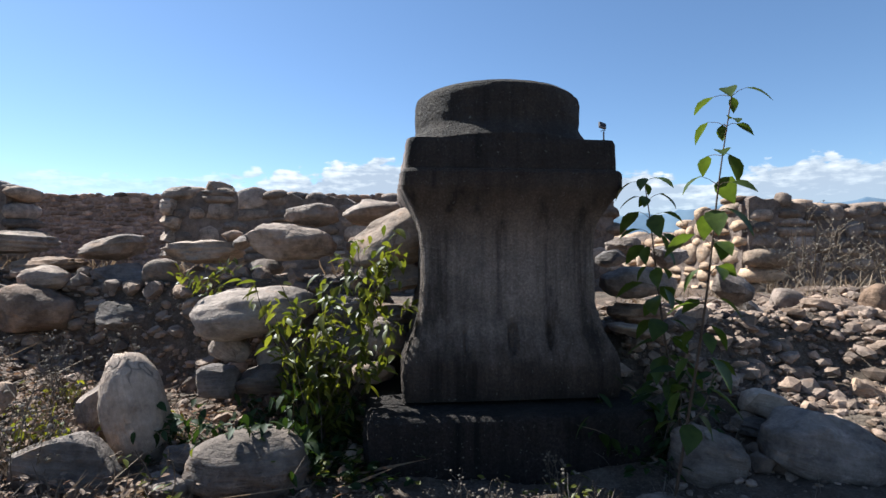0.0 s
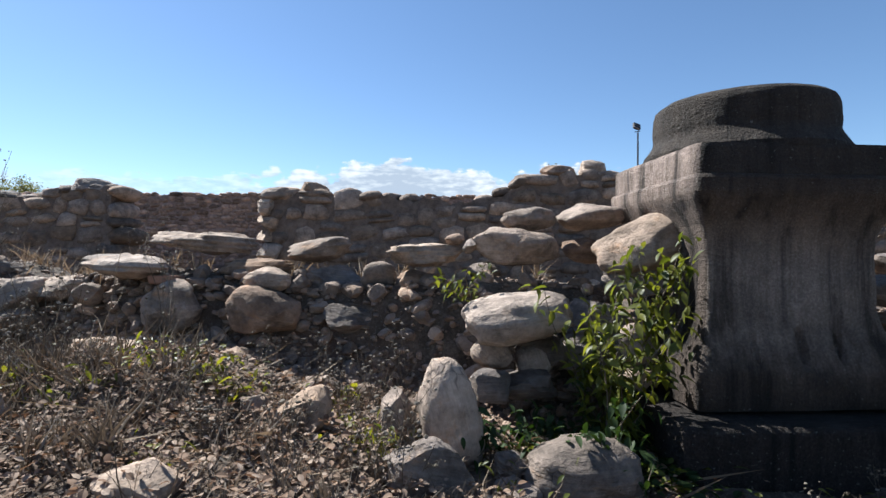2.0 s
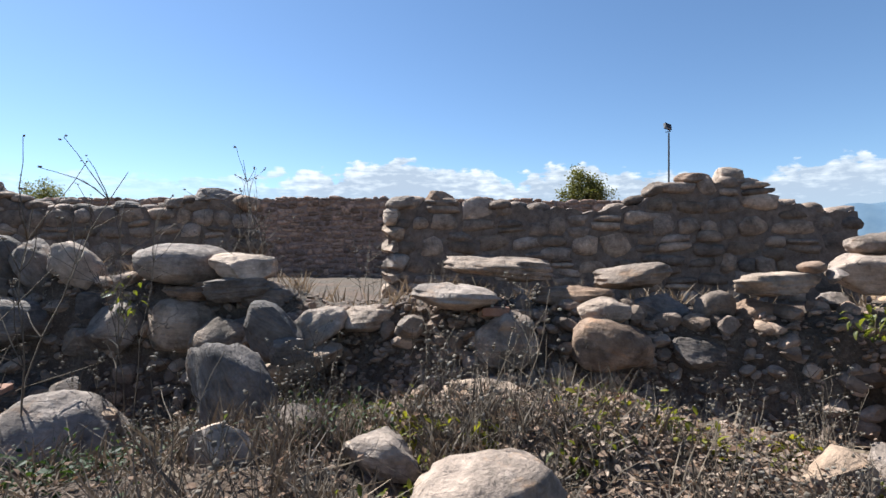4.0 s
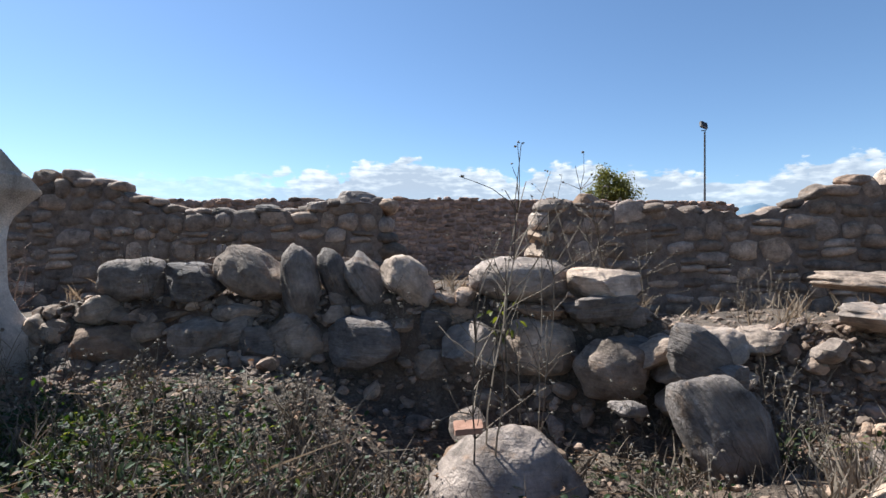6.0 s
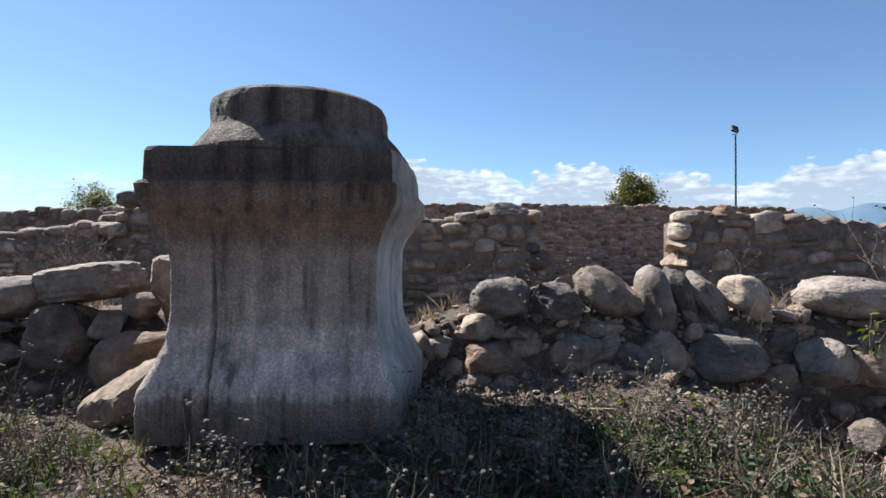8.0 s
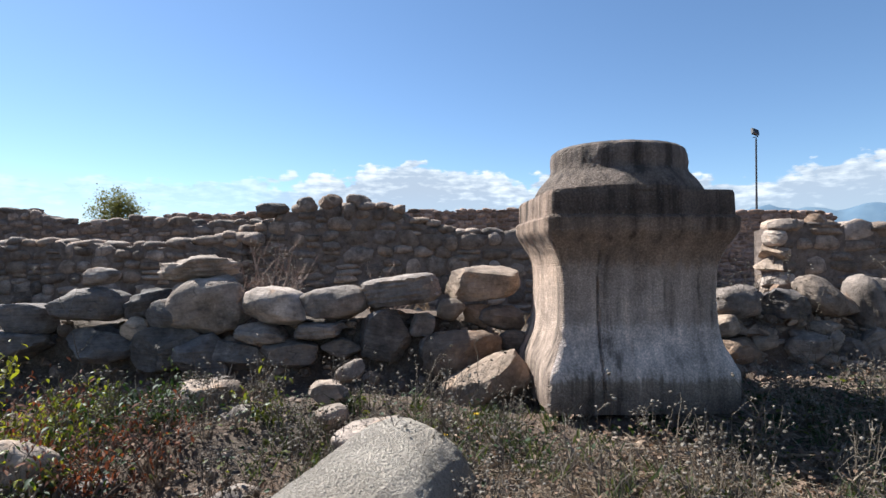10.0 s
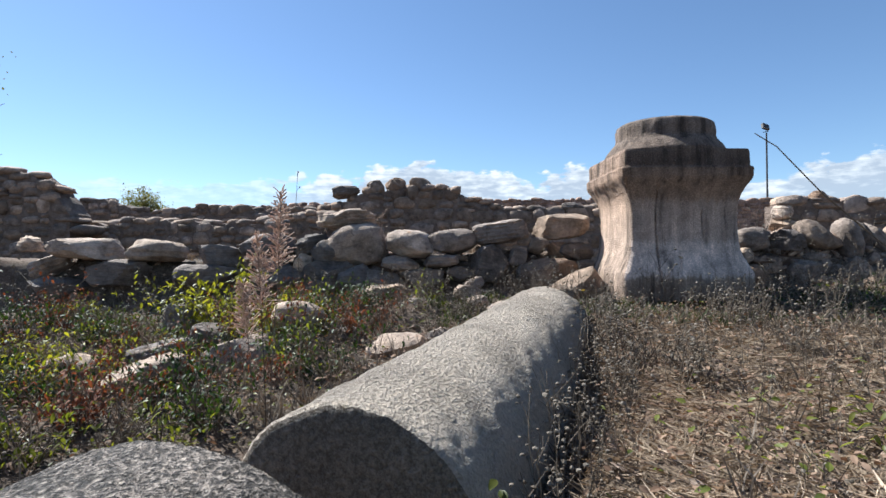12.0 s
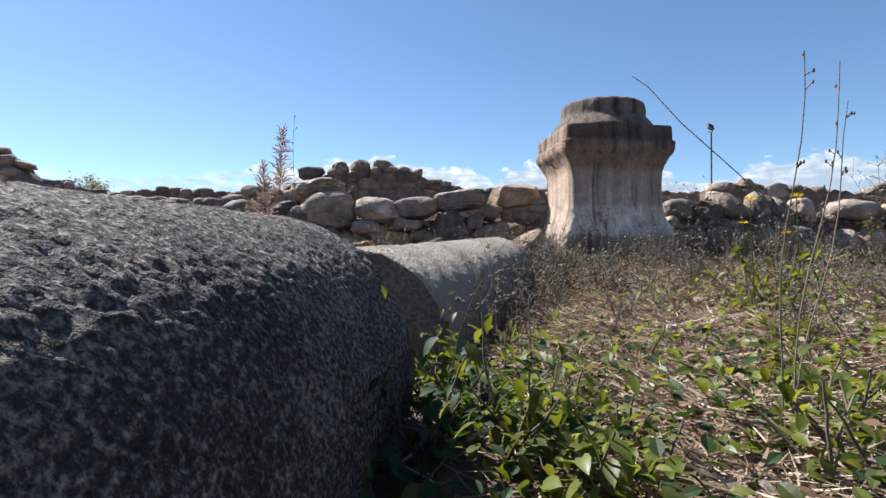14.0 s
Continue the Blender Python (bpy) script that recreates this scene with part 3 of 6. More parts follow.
def masonry(name, label, xa, ya, xb, yb, z0, tops, material, mortar, course=(0.15, 0.29), length=(0.15, 0.42), thick=0.6, seed=1, single=True, caps=1.0, bulge=0.045):
    """A rough stone wall: a mortar core with stones proud of it. tops: (way along in metres, height) pairs."""
    r = np.random.RandomState(seed)
    span = math.hypot(xb - xa, yb - ya)
    m = pose(xa, ya, 0, 0, 0, math.degrees(math.atan2(yb - ya, xb - xa)))
    tu, tz = (np.array(c, float) for c in zip(*tops))
    wall = tagged(new(name), label, "stone wall", kind="structure")
    # core
    us = np.linspace(0, span, max(8, int(span / 0.08)))
    rows = []
    for u in us:
        t = np.interp(u, tu, tz) - 0.07 + 0.03 * math.sin(u * 9 + seed) + 0.025 * math.sin(u * 23)
        zs = np.linspace(z0, t, 19)
        for zv in zs:
            rows.append((u, 0.010 * math.sin(u * 11 + zv * 17) + 0.008 * noise.noise((u * 7, zv * 7, seed)) + 0.022, zv))
        rows.append((u, thick * 0.5, t + 0.02))
        rows.append((u, thick, t))
        rows.append((u, thick, z0))
    n = 22
    fs = [(i * n + j, (i + 1) * n + j, (i + 1) * n + (j + 1) % n, i * n + (j + 1) % n) for i in range(len(us) - 1) for j in range(n)]
    fs += [tuple(range(n))[::-1], tuple((len(us) - 1) * n + j for j in range(n))]
    core = new("mortar_core", mesh_of("mortar_core", rows, fs, mortar))
    core.parent = wall
    core.matrix_world = m
    meshes = [mesh_of("wall_stone", v, f, material, True) for v, f in BLOCKS] if single else None
    jv, jf, k, made = [], [], 0, 0

    def put(u, y, z, l, dp, h, rx, ry, rz):
        nonlocal k, made
        w = m @ pose(u, y, z, rx, ry, rz) @ Matrix.Diagonal((l + 0.012, dp, h + 0.016, 1))
        i = r.randint(12)
        if single and made < 300:
            ob = new("stone", meshes[i])
            ob.parent = wall
            ob.matrix_world = w
            made += 1
        else:
            v = BLOCKS[i][0] @ np.array(w.to_3x3()).T + np.array(w.translation)
            jv.append(v)
            jf.append(np.array(BLOCKS[i][1]) + k)
            k += len(v)

    z = z0
    hmax = tz.max()
    while z < hmax:
        h = r.uniform(*course)
        u = r.uniform(-0.06, 0.02)
        while u < span:
            l = r.uniform(*length) * (1.3 if r.rand() < 0.12 else 1)
            hh = h * r.uniform(0.6, 1.35)
            mid = u + l / 2
            zc = z + h / 2 + 0.045 * math.sin(mid * 2.3 + z * 5 + seed) + r.uniform(-0.025, 0.025)
            if zc + hh * 0.2 < np.interp(mid, tu, tz):
                end = u < 0.05 or u + l > span - 0.05
                dp = thick + 0.05 if end else 0.22
                yc = thick / 2 if end else 0.11 - 0.03 + r.uniform(-bulge, bulge) * 0.6
                if r.rand() < 0.3 and hh > 0.15 and not end:
                    cut = r.uniform(0.35, 0.65)
                    put(mid, yc, zc - hh * (1 - cut) / 2, l, dp, hh * cut, r.uniform(-4, 4), r.uniform(-5, 5), r.uniform(-4, 4))
                    put(mid + r.uniform(-0.03, 0.03), yc + r.uniform(-0.02, 0.02), zc + hh * cut / 2, l * 0.95, dp, hh * (1 - cut), r.uniform(-4, 4), r.uniform(-5, 5), r.uniform(-4, 4))
                else:
                    put(mid, yc, zc, l, dp, hh, r.uniform(-4, 4), r.uniform(-9, 9), r.uniform(-4, 4))
            u += l + 0.006
        z += h
    u = 0.1
    while u < span - 0.1:
        l = r.uniform(0.2, 0.5)
        if r.rand() < 0.8 * caps:
            t = np.interp(u + l / 2, tu, tz)
            h = r.uniform(0.11, 0.22)
            put(u + l / 2, thick * r.uniform(0.25, 0.5), t - h * 0.3, l, r.uniform(0.3, 0.5), h, r.uniform(-6, 6), r.uniform(-7, 7), r.uniform(-25, 25))
        u += l * r.uniform(0.8, 1.3)
    if jv:
        rest = new("masonry", mesh_of("masonry", np.concatenate(jv), np.concatenate(jf), material, True))
        rest.parent = wall
        tagged(rest, kind="stuff")
    return wall

# ---- pedestals ----
def square_ring(cx, cy, half, z, n, power):
    out = []
    for k in range(n):
        a = 2 * math.pi * (k + 0.5) / n
        c, s = math.cos(a), math.sin(a)
        q = (abs(c) ** power + abs(s) ** power) ** (-1 / power)
        out.append((cx + half * q * c, cy + half * q * s, z))
    return out


def lathe_part(name, parent, cx, cy, profile, material, side, power, seed, wear, label="", bottom=False, top=False, breaks=(), dents=(), skew=0.0, broad=1.0):
    """A part from (half width, z) rings, squarish (high power) or round (2), with worn edges."""
    n = 360
    fine = []
    for (h0, z0), (h1, z1) in zip(profile, profile[1:]):
        steps = max(1, int(math.hypot(h1 - h0, z1 - z0) / 0.013))
        fine += [(h0 + (h1 - h0) * k / steps, z0 + (z1 - z0) * k / steps) for k in range(steps)]
    fine.append(profile[-1])
    rings = np.array([square_ring(cx, cy, h, z, n, power) for h, z in fine])
    flat = rings.reshape(-1, 3)
    off = flat - (cx, cy, 0)
    out = off / np.maximum(np.hypot(off[:, 0], off[:, 1]), 1e-6)[:, None] * (1, 1, 0)
    amount = 0.006 * wob(flat, seed, 5.0) + 0.004 * wob(flat, seed + 3, 14.0) + 0.0022 * wob(flat, seed + 5, 37.0)
    chipv = np.clip(wob(flat, seed + 9, 6.5) - 0.75, 0, 1) * wear
    edge = np.clip((np.hypot(off[:, 0], off[:, 1]) / (np.abs(off[:, :2]).max(1) + 1e-6) - 1.22) * 6, 0, 1)
    flat = flat + out * (amount - chipv * (0.25 + edge))[:, None]
    for dx, dz, dw, dh, dd in dents:
        front = off[:, 1] < -0.3
        inside = np.clip(1.2 - np.abs(off[:, 0] - dx) / dw, 0, 1) * np.clip(1.3 - np.abs(flat[:, 2] - dz) / dh, 0, 1)
        flat[:, 1] += front * np.minimum(inside * 1.6, 1) * dd
    flat[:, 0] = cx + (flat[:, 0] - cx) * broad
    flat[:, 0] += skew * np.maximum(off[:, 0], 0) / 0.5 * (off[:, 1] + 0.5)
    for nrm, lim in breaks:
        nv = np.array(nrm) / np.linalg.norm(nrm)
        over = np.maximum((flat - (cx, cy, 0)) @ nv - lim - 0.012 * wob(flat, seed + 20, 6), 0)
        flat = flat - over[:, None] * nv
    faces = [(i * n + j, i * n + (j + 1) % n, (i + 1) * n + (j + 1) % n, (i + 1) * n + j) for i in range(len(fine) - 1) for j in range(n)]
    if bottom:
        faces.append(tuple(range(n))[::-1])
    if top:
        faces.append(tuple((len(fine) - 1) * n + j for j in range(n)))
    ob = new(name, mesh_of(name, flat, faces, material, True))
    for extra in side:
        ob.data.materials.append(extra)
    # side faces take the side colours, which carry the light on them
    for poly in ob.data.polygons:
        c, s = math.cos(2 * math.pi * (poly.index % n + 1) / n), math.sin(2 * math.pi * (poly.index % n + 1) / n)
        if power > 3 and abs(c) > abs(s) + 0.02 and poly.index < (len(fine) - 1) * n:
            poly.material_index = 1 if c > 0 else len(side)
    ob.data.set_sharp_from_angle(angle=radians(28))
    ob.parent = parent
    return tagged(ob, label)


def pedestal(x0, y0, zb, material, side, label, seed, wear, breaks=(), cap_r=0.44, cap_x=0.0, cap_h=0.33, flare=0.055, dents=(), skew=0.0, foot=0.0, flare_h=1.0, broad=1.0):
    cx, cy = x0 + 0.5, y0 + 0.5
    thing = tagged(new("column_pedestal"), label, "pedestal", "stone column pedestals")
    lathe_part("base_moulding", thing, cx, cy, [(0.40, zb - foot), (0.505, zb - foot), (0.512, zb + 0.05), (0.512, zb + 0.13), (0.508, zb + 0.17), (0.485, zb + 0.225),
               (0.457, zb + 0.29), (0.436, zb + 0.36), (0.424, zb + 0.43)], material, side, 22, seed, wear, bottom=True, dents=dents, skew=skew, broad=broad)
    lathe_part("die", thing, cx, cy, [(0.424, zb + 0.43), (0.418, zb + 0.55), (0.418, zb + 0.68), (0.424, zb + 0.76)], material, side, 22, seed, wear * 0.5, dents=dents, skew=skew, broad=broad)
    lathe_part("cornice", thing, cx, cy, [(0.424, zb + 0.76), (0.44, zb + 0.82), (0.475, zb + 0.89), (0.508, zb + 0.945), (0.518, zb + 0.97), (0.52, zb + 1.03),
               (0.51, zb + 1.045), (0.498, zb + 1.05), (0.496, zb + 1.17), (0.488, zb + 1.19), (0.3, zb + 1.2)], material, side, 20, seed, wear, top=True, breaks=breaks, dents=dents, skew=skew, broad=broad)
    z = zb + 1.185
    lathe_part("column_base", thing, cx + cap_x, cy, [(cap_r + flare, z), (cap_r + flare, z + 0.03), (cap_r + flare * 0.55, z + 0.065 * flare_h), (cap_r + 0.008, z + 0.10 * flare_h), (cap_r, z + 0.125 * flare_h),
               (cap_r + 0.004, z + 0.17 * min(flare_h, 1.25)), (cap_r + 0.002, z + cap_h - 0.05), (cap_r - 0.007, z + cap_h - 0.022), (cap_r - 0.03, z + cap_h - 0.004), (cap_r - 0.07, z + cap_h), (cap_r * 0.5, z + cap_h + 0.01), (0.02, z + cap_h + 0.012)],
               material, side, 2.0, seed + 2, wear * 0.6, "round worn column base", breaks=breaks, skew=skew)
    return thing


def block(name, label, x0, x1, y0, y1, z0, z1, material, seed, category):
    bm = bmesh.new()
    bmesh.ops.create_cube(bm, size=1)
    bmesh.ops.subdivide_edges(bm, edges=bm.edges[:], cuts=14, use_grid_fill=True)
    p = np.array([v.co[:] for v in bm.verts]) * 2
    p = p / (np.abs(p) ** 16).sum(1, keepdims=True) ** (1 / 16)
    p = p / 2 * (x1 - x0, y1 - y0, z1 - z0) + ((x0 + x1) / 2, (y0 + y1) / 2, (z0 + z1) / 2)
    p = p + np.stack([wob(p, seed + i, 7) for i in range(3)], 1) * 0.012
    for v, q in zip(bm.verts, p):
        v.co = q
    ob = part(name, bm, material, None)
    smooth_all(ob)
    ob.data.set_sharp_from_angle(angle=radians(45))
    return tagged(ob, label, category)


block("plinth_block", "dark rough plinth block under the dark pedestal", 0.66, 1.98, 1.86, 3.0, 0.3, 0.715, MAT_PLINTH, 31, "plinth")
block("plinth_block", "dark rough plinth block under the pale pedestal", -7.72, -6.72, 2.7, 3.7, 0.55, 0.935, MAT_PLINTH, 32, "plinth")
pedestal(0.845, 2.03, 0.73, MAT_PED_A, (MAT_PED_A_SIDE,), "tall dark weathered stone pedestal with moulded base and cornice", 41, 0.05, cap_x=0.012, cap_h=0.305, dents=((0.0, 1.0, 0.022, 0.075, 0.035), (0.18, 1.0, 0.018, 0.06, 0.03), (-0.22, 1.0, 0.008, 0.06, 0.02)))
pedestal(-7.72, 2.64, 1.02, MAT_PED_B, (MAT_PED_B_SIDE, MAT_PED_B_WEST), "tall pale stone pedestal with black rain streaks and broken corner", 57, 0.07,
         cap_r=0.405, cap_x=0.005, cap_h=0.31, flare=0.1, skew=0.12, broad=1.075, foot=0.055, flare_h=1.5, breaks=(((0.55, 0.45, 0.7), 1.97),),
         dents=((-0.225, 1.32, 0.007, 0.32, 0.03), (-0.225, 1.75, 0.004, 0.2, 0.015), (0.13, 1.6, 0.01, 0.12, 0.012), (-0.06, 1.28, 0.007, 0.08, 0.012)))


# ---- fallen column shafts ----
def shaft(label, a, b_, radius, seed, material, coarse=0.0, end=None):
    a, b_ = Vector(a), Vector(b_)
    long = (b_ - a).length
    n, rows = (350, int(long / 0.0075)) if coarse else (160, int(long / 0.018))
    zs = np.linspace(-long / 2, long / 2, rows)
    ang = np.linspace(0, 2 * math.pi, n, endpoint=False)
    prof = [(radius * 0.02, zs[0]), (radius * 0.6, zs[0]), (radius * 0.93, zs[0]), (radius * 0.98, zs[0] + 0.008)] + [(radius, z) for z in zs[1:-1]]
    prof += [(radius * 0.98, zs[-1] - 0.008), (radius * 0.93, zs[-1]), (radius * 0.6, zs[-1]), (radius * 0.02, zs[-1])]
    pts = np.array([[(r * math.cos(t), r * math.sin(t), z) for t in ang] for r, z in prof]).reshape(-1, 3)
    d = 0.006 * wob(pts, seed, 6) + 0.003 * wob(pts, seed + 1, 22) + 0.0028 * wob(pts, seed + 2, 60) + 0.0022 * wob(pts, seed + 3, 120)
    pits = np.clip(wob(pts, seed + 4, 75), 0, 1) ** 2 * 0.006
    rad = np.hypot(pts[:, 0], pts[:, 1])[:, None]
    if coarse:
        pits = pits * 0
        d = 0.006 * wob(pts, seed, 6) + coarse * np.array([0.2 * noise.noise((x * 40, y * 40, z * 20)) + 0.8 * noise.noise((x * 105, y * 105, z * 58)) + 0.6 * noise.noise((x * 170, y * 170, z * 120)) for x, y, z in pts])
    pts = pts + pts * (1, 1, 0) / np.maximum(rad, 1e-4) * (d - pits)[:, None] * np.minimum(rad / radius, 1)
    thing = tagged(new("column_shaft"), label, "column shaft", "fallen column shafts")
    m = Matrix.Translation((a + b_) / 2) @ (b_ - a).to_track_quat("Z", "Y").to_matrix().to_4x4()
    last = len(prof) - 1
    for nm, r0, r1, mt in (("drum", 3, last - 3, material), ("end_face", 0, 3, end or material), ("end_face", last - 3, last, end or material)):
        quads = [(i * n + j, i * n + (j + 1) % n, (i + 1) * n + (j + 1) % n, (i + 1) * n + j) for i in range(r1 - r0) for j in range(n)]
        if nm == "end_face":
            quads.append(tuple(range(n))[::-1] if r0 == 0 else tuple((r1 - r0) * n + j for j in range(n)))
        ob = new(nm, mesh_of(nm, pts[r0 * n:(r1 + 1) * n], quads, mt, True))
        ob.parent = thing
        ob.matrix_world = m
        if end and nm == "end_face":
            tagged(ob, "stained flat sawn end")
    return thing


shaft("fallen pitted granite column shaft lying in weeds", (-10.2, -3.08, 0.695), (-9.692, -0.853, 0.731), 0.361, 71, MAT_GRANITE, 0.0044)
shaft("fallen pale granite column shaft lying on dry earth", (-9.52, -0.42, 0.675), (-8.522, 2.147, 0.779), 0.341, 75, MAT_GRANITE_PALE, end=MAT_GRANITE_END)

# ---- ruined walls behind ----
wall_n = masonry("wall_north", "brown field-stone wall with crumbling top", -2.7, 8.2, 4.2, 7.5, 0.55,
        [(0, 2.33), (0.3, 2.4), (1.2, 2.38), (3.3, 2.28), (3.7, 2.4), (4.3, 2.62), (4.9, 2.72), (5.5, 2.68), (5.8, 2.4), (6.9, 2.25)], MAT_MASON, MAT_MORTAR, course=(0.19, 0.34), length=(0.24, 0.56), seed=3)
masonry("wall_west", "brown field-stone wall with uneven top", -11.6, 8.75, -4.95, 8.15, 0.6,
        [(0, 2.25), (0.6, 2.45), (1.1, 2.68), (2.6, 2.72), (3.1, 2.45), (3.6, 2.28), (4.8, 2.25), (5.7, 2.3), (6.0, 2.42), (6.7, 2.45)], MAT_MASON, MAT_MORTAR, course=(0.17, 0.3), length=(0.2, 0.48), seed=5)
masonry("wall_far", "long far wall of pinkish rubble and mortar", -18, 19.6, 7, 19.0, 0.5,
        [(0, 3.4), (4, 3.5), (9, 3.55), (14, 3.62), (19, 3.6), (25, 3.5)], MAT_MASON_FAR, MAT_MORTAR_FAR, course=(0.12, 0.22), length=(0.18, 0.5), seed=8, single=False, bulge=0.03, caps=0.35)
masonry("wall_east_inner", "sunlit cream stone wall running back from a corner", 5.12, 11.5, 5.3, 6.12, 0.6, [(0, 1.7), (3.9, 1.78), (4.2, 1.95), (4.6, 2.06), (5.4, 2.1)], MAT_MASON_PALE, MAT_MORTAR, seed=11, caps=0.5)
masonry("wall_east", "shaded brown stone wall with dry weeds", 5.36, 6.02, 13, 5.4, 0.6, [(0, 2.15), (0.5, 2.15), (0.8, 2.02), (3, 2.05), (7.7, 2.2)], MAT_MASON, MAT_MORTAR, seed=13)
masonry("wall_low_west", "low ruined wall of flat stones", -17, 9.0, -11.4, 8.5, 0.6, [(0, 2.0), (2, 2.12), (4, 2.05), (5.6, 2.2)], MAT_MASON, MAT_MORTAR, seed=17)
masonry("wall_far_west", "far ruined wall with broken top", -26, 14.2, -11, 13.8, 0.6,
        [(0, 2.6), (3, 3.1), (5, 2.8), (7, 3.15), (8.5, 2.7), (10, 2.9), (12, 2.75), (15, 2.9)], MAT_MASON, MAT_MORTAR, course=(0.14, 0.24), length=(0.2, 0.6), seed=19, single=False)
masonry("wall_tall_west", "tall broken wall stub", -22, 8.6, -16.0, 8.3, 0.6, [(0, 3.2), (3, 3.1), (5, 3.05), (5.6, 2.8), (6.0, 2.2)], MAT_MASON, MAT_MORTAR, seed=23)

# dressed stones stacked at the free end of the north wall; pale tones paint its sunlit edge
for k, (w, h, dx) in enumerate([(0.42, 0.26, 0.02), (0.32, 0.22, -0.02), (0.46, 0.24, 0.04), (0.3, 0.2, -0.03), (0.4, 0.25, 0.02), (0.34, 0.22, 0.0)]):
    stone(wall_n, -2.62 + dx, 8.36, 0.96 + 0.235 * k, w, 0.62, h + 0.07, (3, -4, 2, -2, 4, -3)[k], (4, -6, 2, 7, -3, 5)[k], "b", "wywwyw"[k])

crown = tagged(new("wall_crown"), "loose stones lying along the top of the walls", "coping stones")
stone(crown, -2.5, 8.3, 2.33, 0.52, 0.45, 0.24, -4, 5, "r", "g")
stone(crown, -1.93, 8.25, 2.36, 0.46, 0.4, 0.34, 3, -12, "b", "b")
stone(crown, -5.35, 8.35, 2.40, 0.62, 0.5, 0.30, 2, 4, "b", "g")
stone(crown, -5.85, 8.4, 2.31, 0.45, 0.4, 0.21, -6, 14, "r", "g")
stone(crown, -6.6, 8.45, 2.26, 0.5, 0.4, 0.18, 4, -9, "f", "d")
stone(crown, 1.35, 7.95, 2.55, 0.5, 0.4, 0.25, -16, 8, "r", "g")
stone(crown, 1.9, 7.9, 2.69, 0.55, 0.4, 0.25, 2, 12, "r", "b")
stone(crown, 2.45, 7.9, 2.73, 0.42, 0.4, 0.33, 8, -8, "r", "w")
stone(crown, 2.85, 7.85, 2.43, 0.4, 0.4, 0.33, 10, -8, "b", "g")
stone(crown, -9.5, 8.75, 2.71, 0.5, 0.4, 0.33, 6, 4, "r", "g")
stone(crown, -10.0, 8.75, 2.71, 0.42, 0.4, 0.35, -3, -6, "r", "b")
stone(crown, -10.4, 8.75, 2.68, 0.36, 0.4, 0.33, 2, 9, "r", "g")
stone(crown, -11.0, 8.8, 2.61, 0.6, 0.4, 0.25, -8, 9, "f", "d")
stone(crown, -8.8, 8.7, 2.43, 0.55, 0.4, 0.25, 14, 9, "f", "g")

# ---- low rubble walls between the pedestals ----
s1 = low_wall("low dry wall of river stones beside the dark pedestal")
s2 = low_wall("low dry wall of leaning river stones")
s3 = low_wall("low dry wall of flat and round stones by the pale pedestal")
s4 = low_wall("collapsed stub of dry rubble wall")
stone(s1, -2.10, 3.10, 1.33, 0.53, 0.38, 0.15, 3, 10, 'f', 'w')
stone(s1, -1.79, 3.42, 1.48, 0.71, 0.51, 0.15, 4, -2, 'f', 'g')
stone(s1, -1.01, 3.30, 1.44, 0.46, 0.33, 0.17, -7, -11, 'f', 'g')
stone(s1, -1.40, 3.25, 1.31, 0.48, 0.34, 0.13, -3, -5, 'f', 'b')
stone(s1, -1.28, 3.03, 1.25, 0.29, 0.21, 0.15, 0, 3, 'r', 'g')
stone(s1, -0.92, 3.20, 1.25, 0.38, 0.27, 0.22, 2, 6, 'b', 'd')
stone(s1, -0.62, 3.08, 1.26, 0.22, 0.16, 0.22, 10, 7, 'r', 'g')
stone(s1, -0.37, 3.03, 1.23, 0.28, 0.20, 0.21, 5, -10, 'r', 'b')
stone(s1, -0.32, 2.98, 1.41, 0.49, 0.35, 0.16, -2, 8, 'f', 'w')
stone(s1, -0.15, 2.92, 1.50, 0.12, 0.16, 0.07, 0, -8, 'r', 'b')
stone(s1, -0.07, 2.85, 1.46, 0.08, 0.16, 0.10, 60, -6, 'b', 'g')
stone(s1, 0.20, 2.90, 1.46, 0.53, 0.38, 0.22, 4, -4, 'r', 'g')
stone(s1, 0.30, 3.00, 1.63, 0.33, 0.24, 0.14, -3, -4, 'r', 'g')
stone(s1, 0.69, 2.97, 1.65, 0.47, 0.34, 0.17, -4, 9, 'r', 'g')
stone(s1, 0.67, 2.97, 1.45, 0.34, 0.24, 0.18, 3, -5, 'r', 'b')
stone(s1, 0.03, 2.97, 1.31, 0.20, 0.16, 0.11, 0, -11, 'b', 'g')
stone(s1, 0.83, 2.52, 1.48, 0.56, 0.40, 0.30, -17, 2, 'r', 'y')
stone(s1, 0.11, 2.36, 1.11, 0.59, 0.43, 0.24, -7, 7, 'o', 'w')
stone(s1, -1.83, 3.00, 1.10, 0.35, 0.26, 0.30, -8, -7, 'r', 'g')
stone(s1, -1.26, 2.95, 1.07, 0.45, 0.33, 0.30, 8, 4, 'r', 'b')
stone(s1, -1.98, 2.72, 0.88, 0.43, 0.31, 0.16, 6, 6, 'f', 'w')
stone(s1, -2.97, 3.15, 0.95, 0.54, 0.39, 0.18, -18, 5, 'r', 'w')
stone(s1, -2.96, 3.28, 1.10, 0.56, 0.40, 0.23, -30, -6, 'r', 'w')
stone(s1, -2.60, 3.32, 1.17, 0.35, 0.25, 0.17, -4, 4, 'f', 'w')
stone(s1, -3.42, 3.30, 1.04, 0.41, 0.30, 0.34, 10, 3, 'r', 'g')
stone(s1, -3.20, 3.25, 1.12, 0.26, 0.19, 0.15, -20, -8, 'b', 'g')
stone(s1, -3.59, 3.60, 1.35, 0.28, 0.20, 0.09, 4, -9, 'f', 'b')
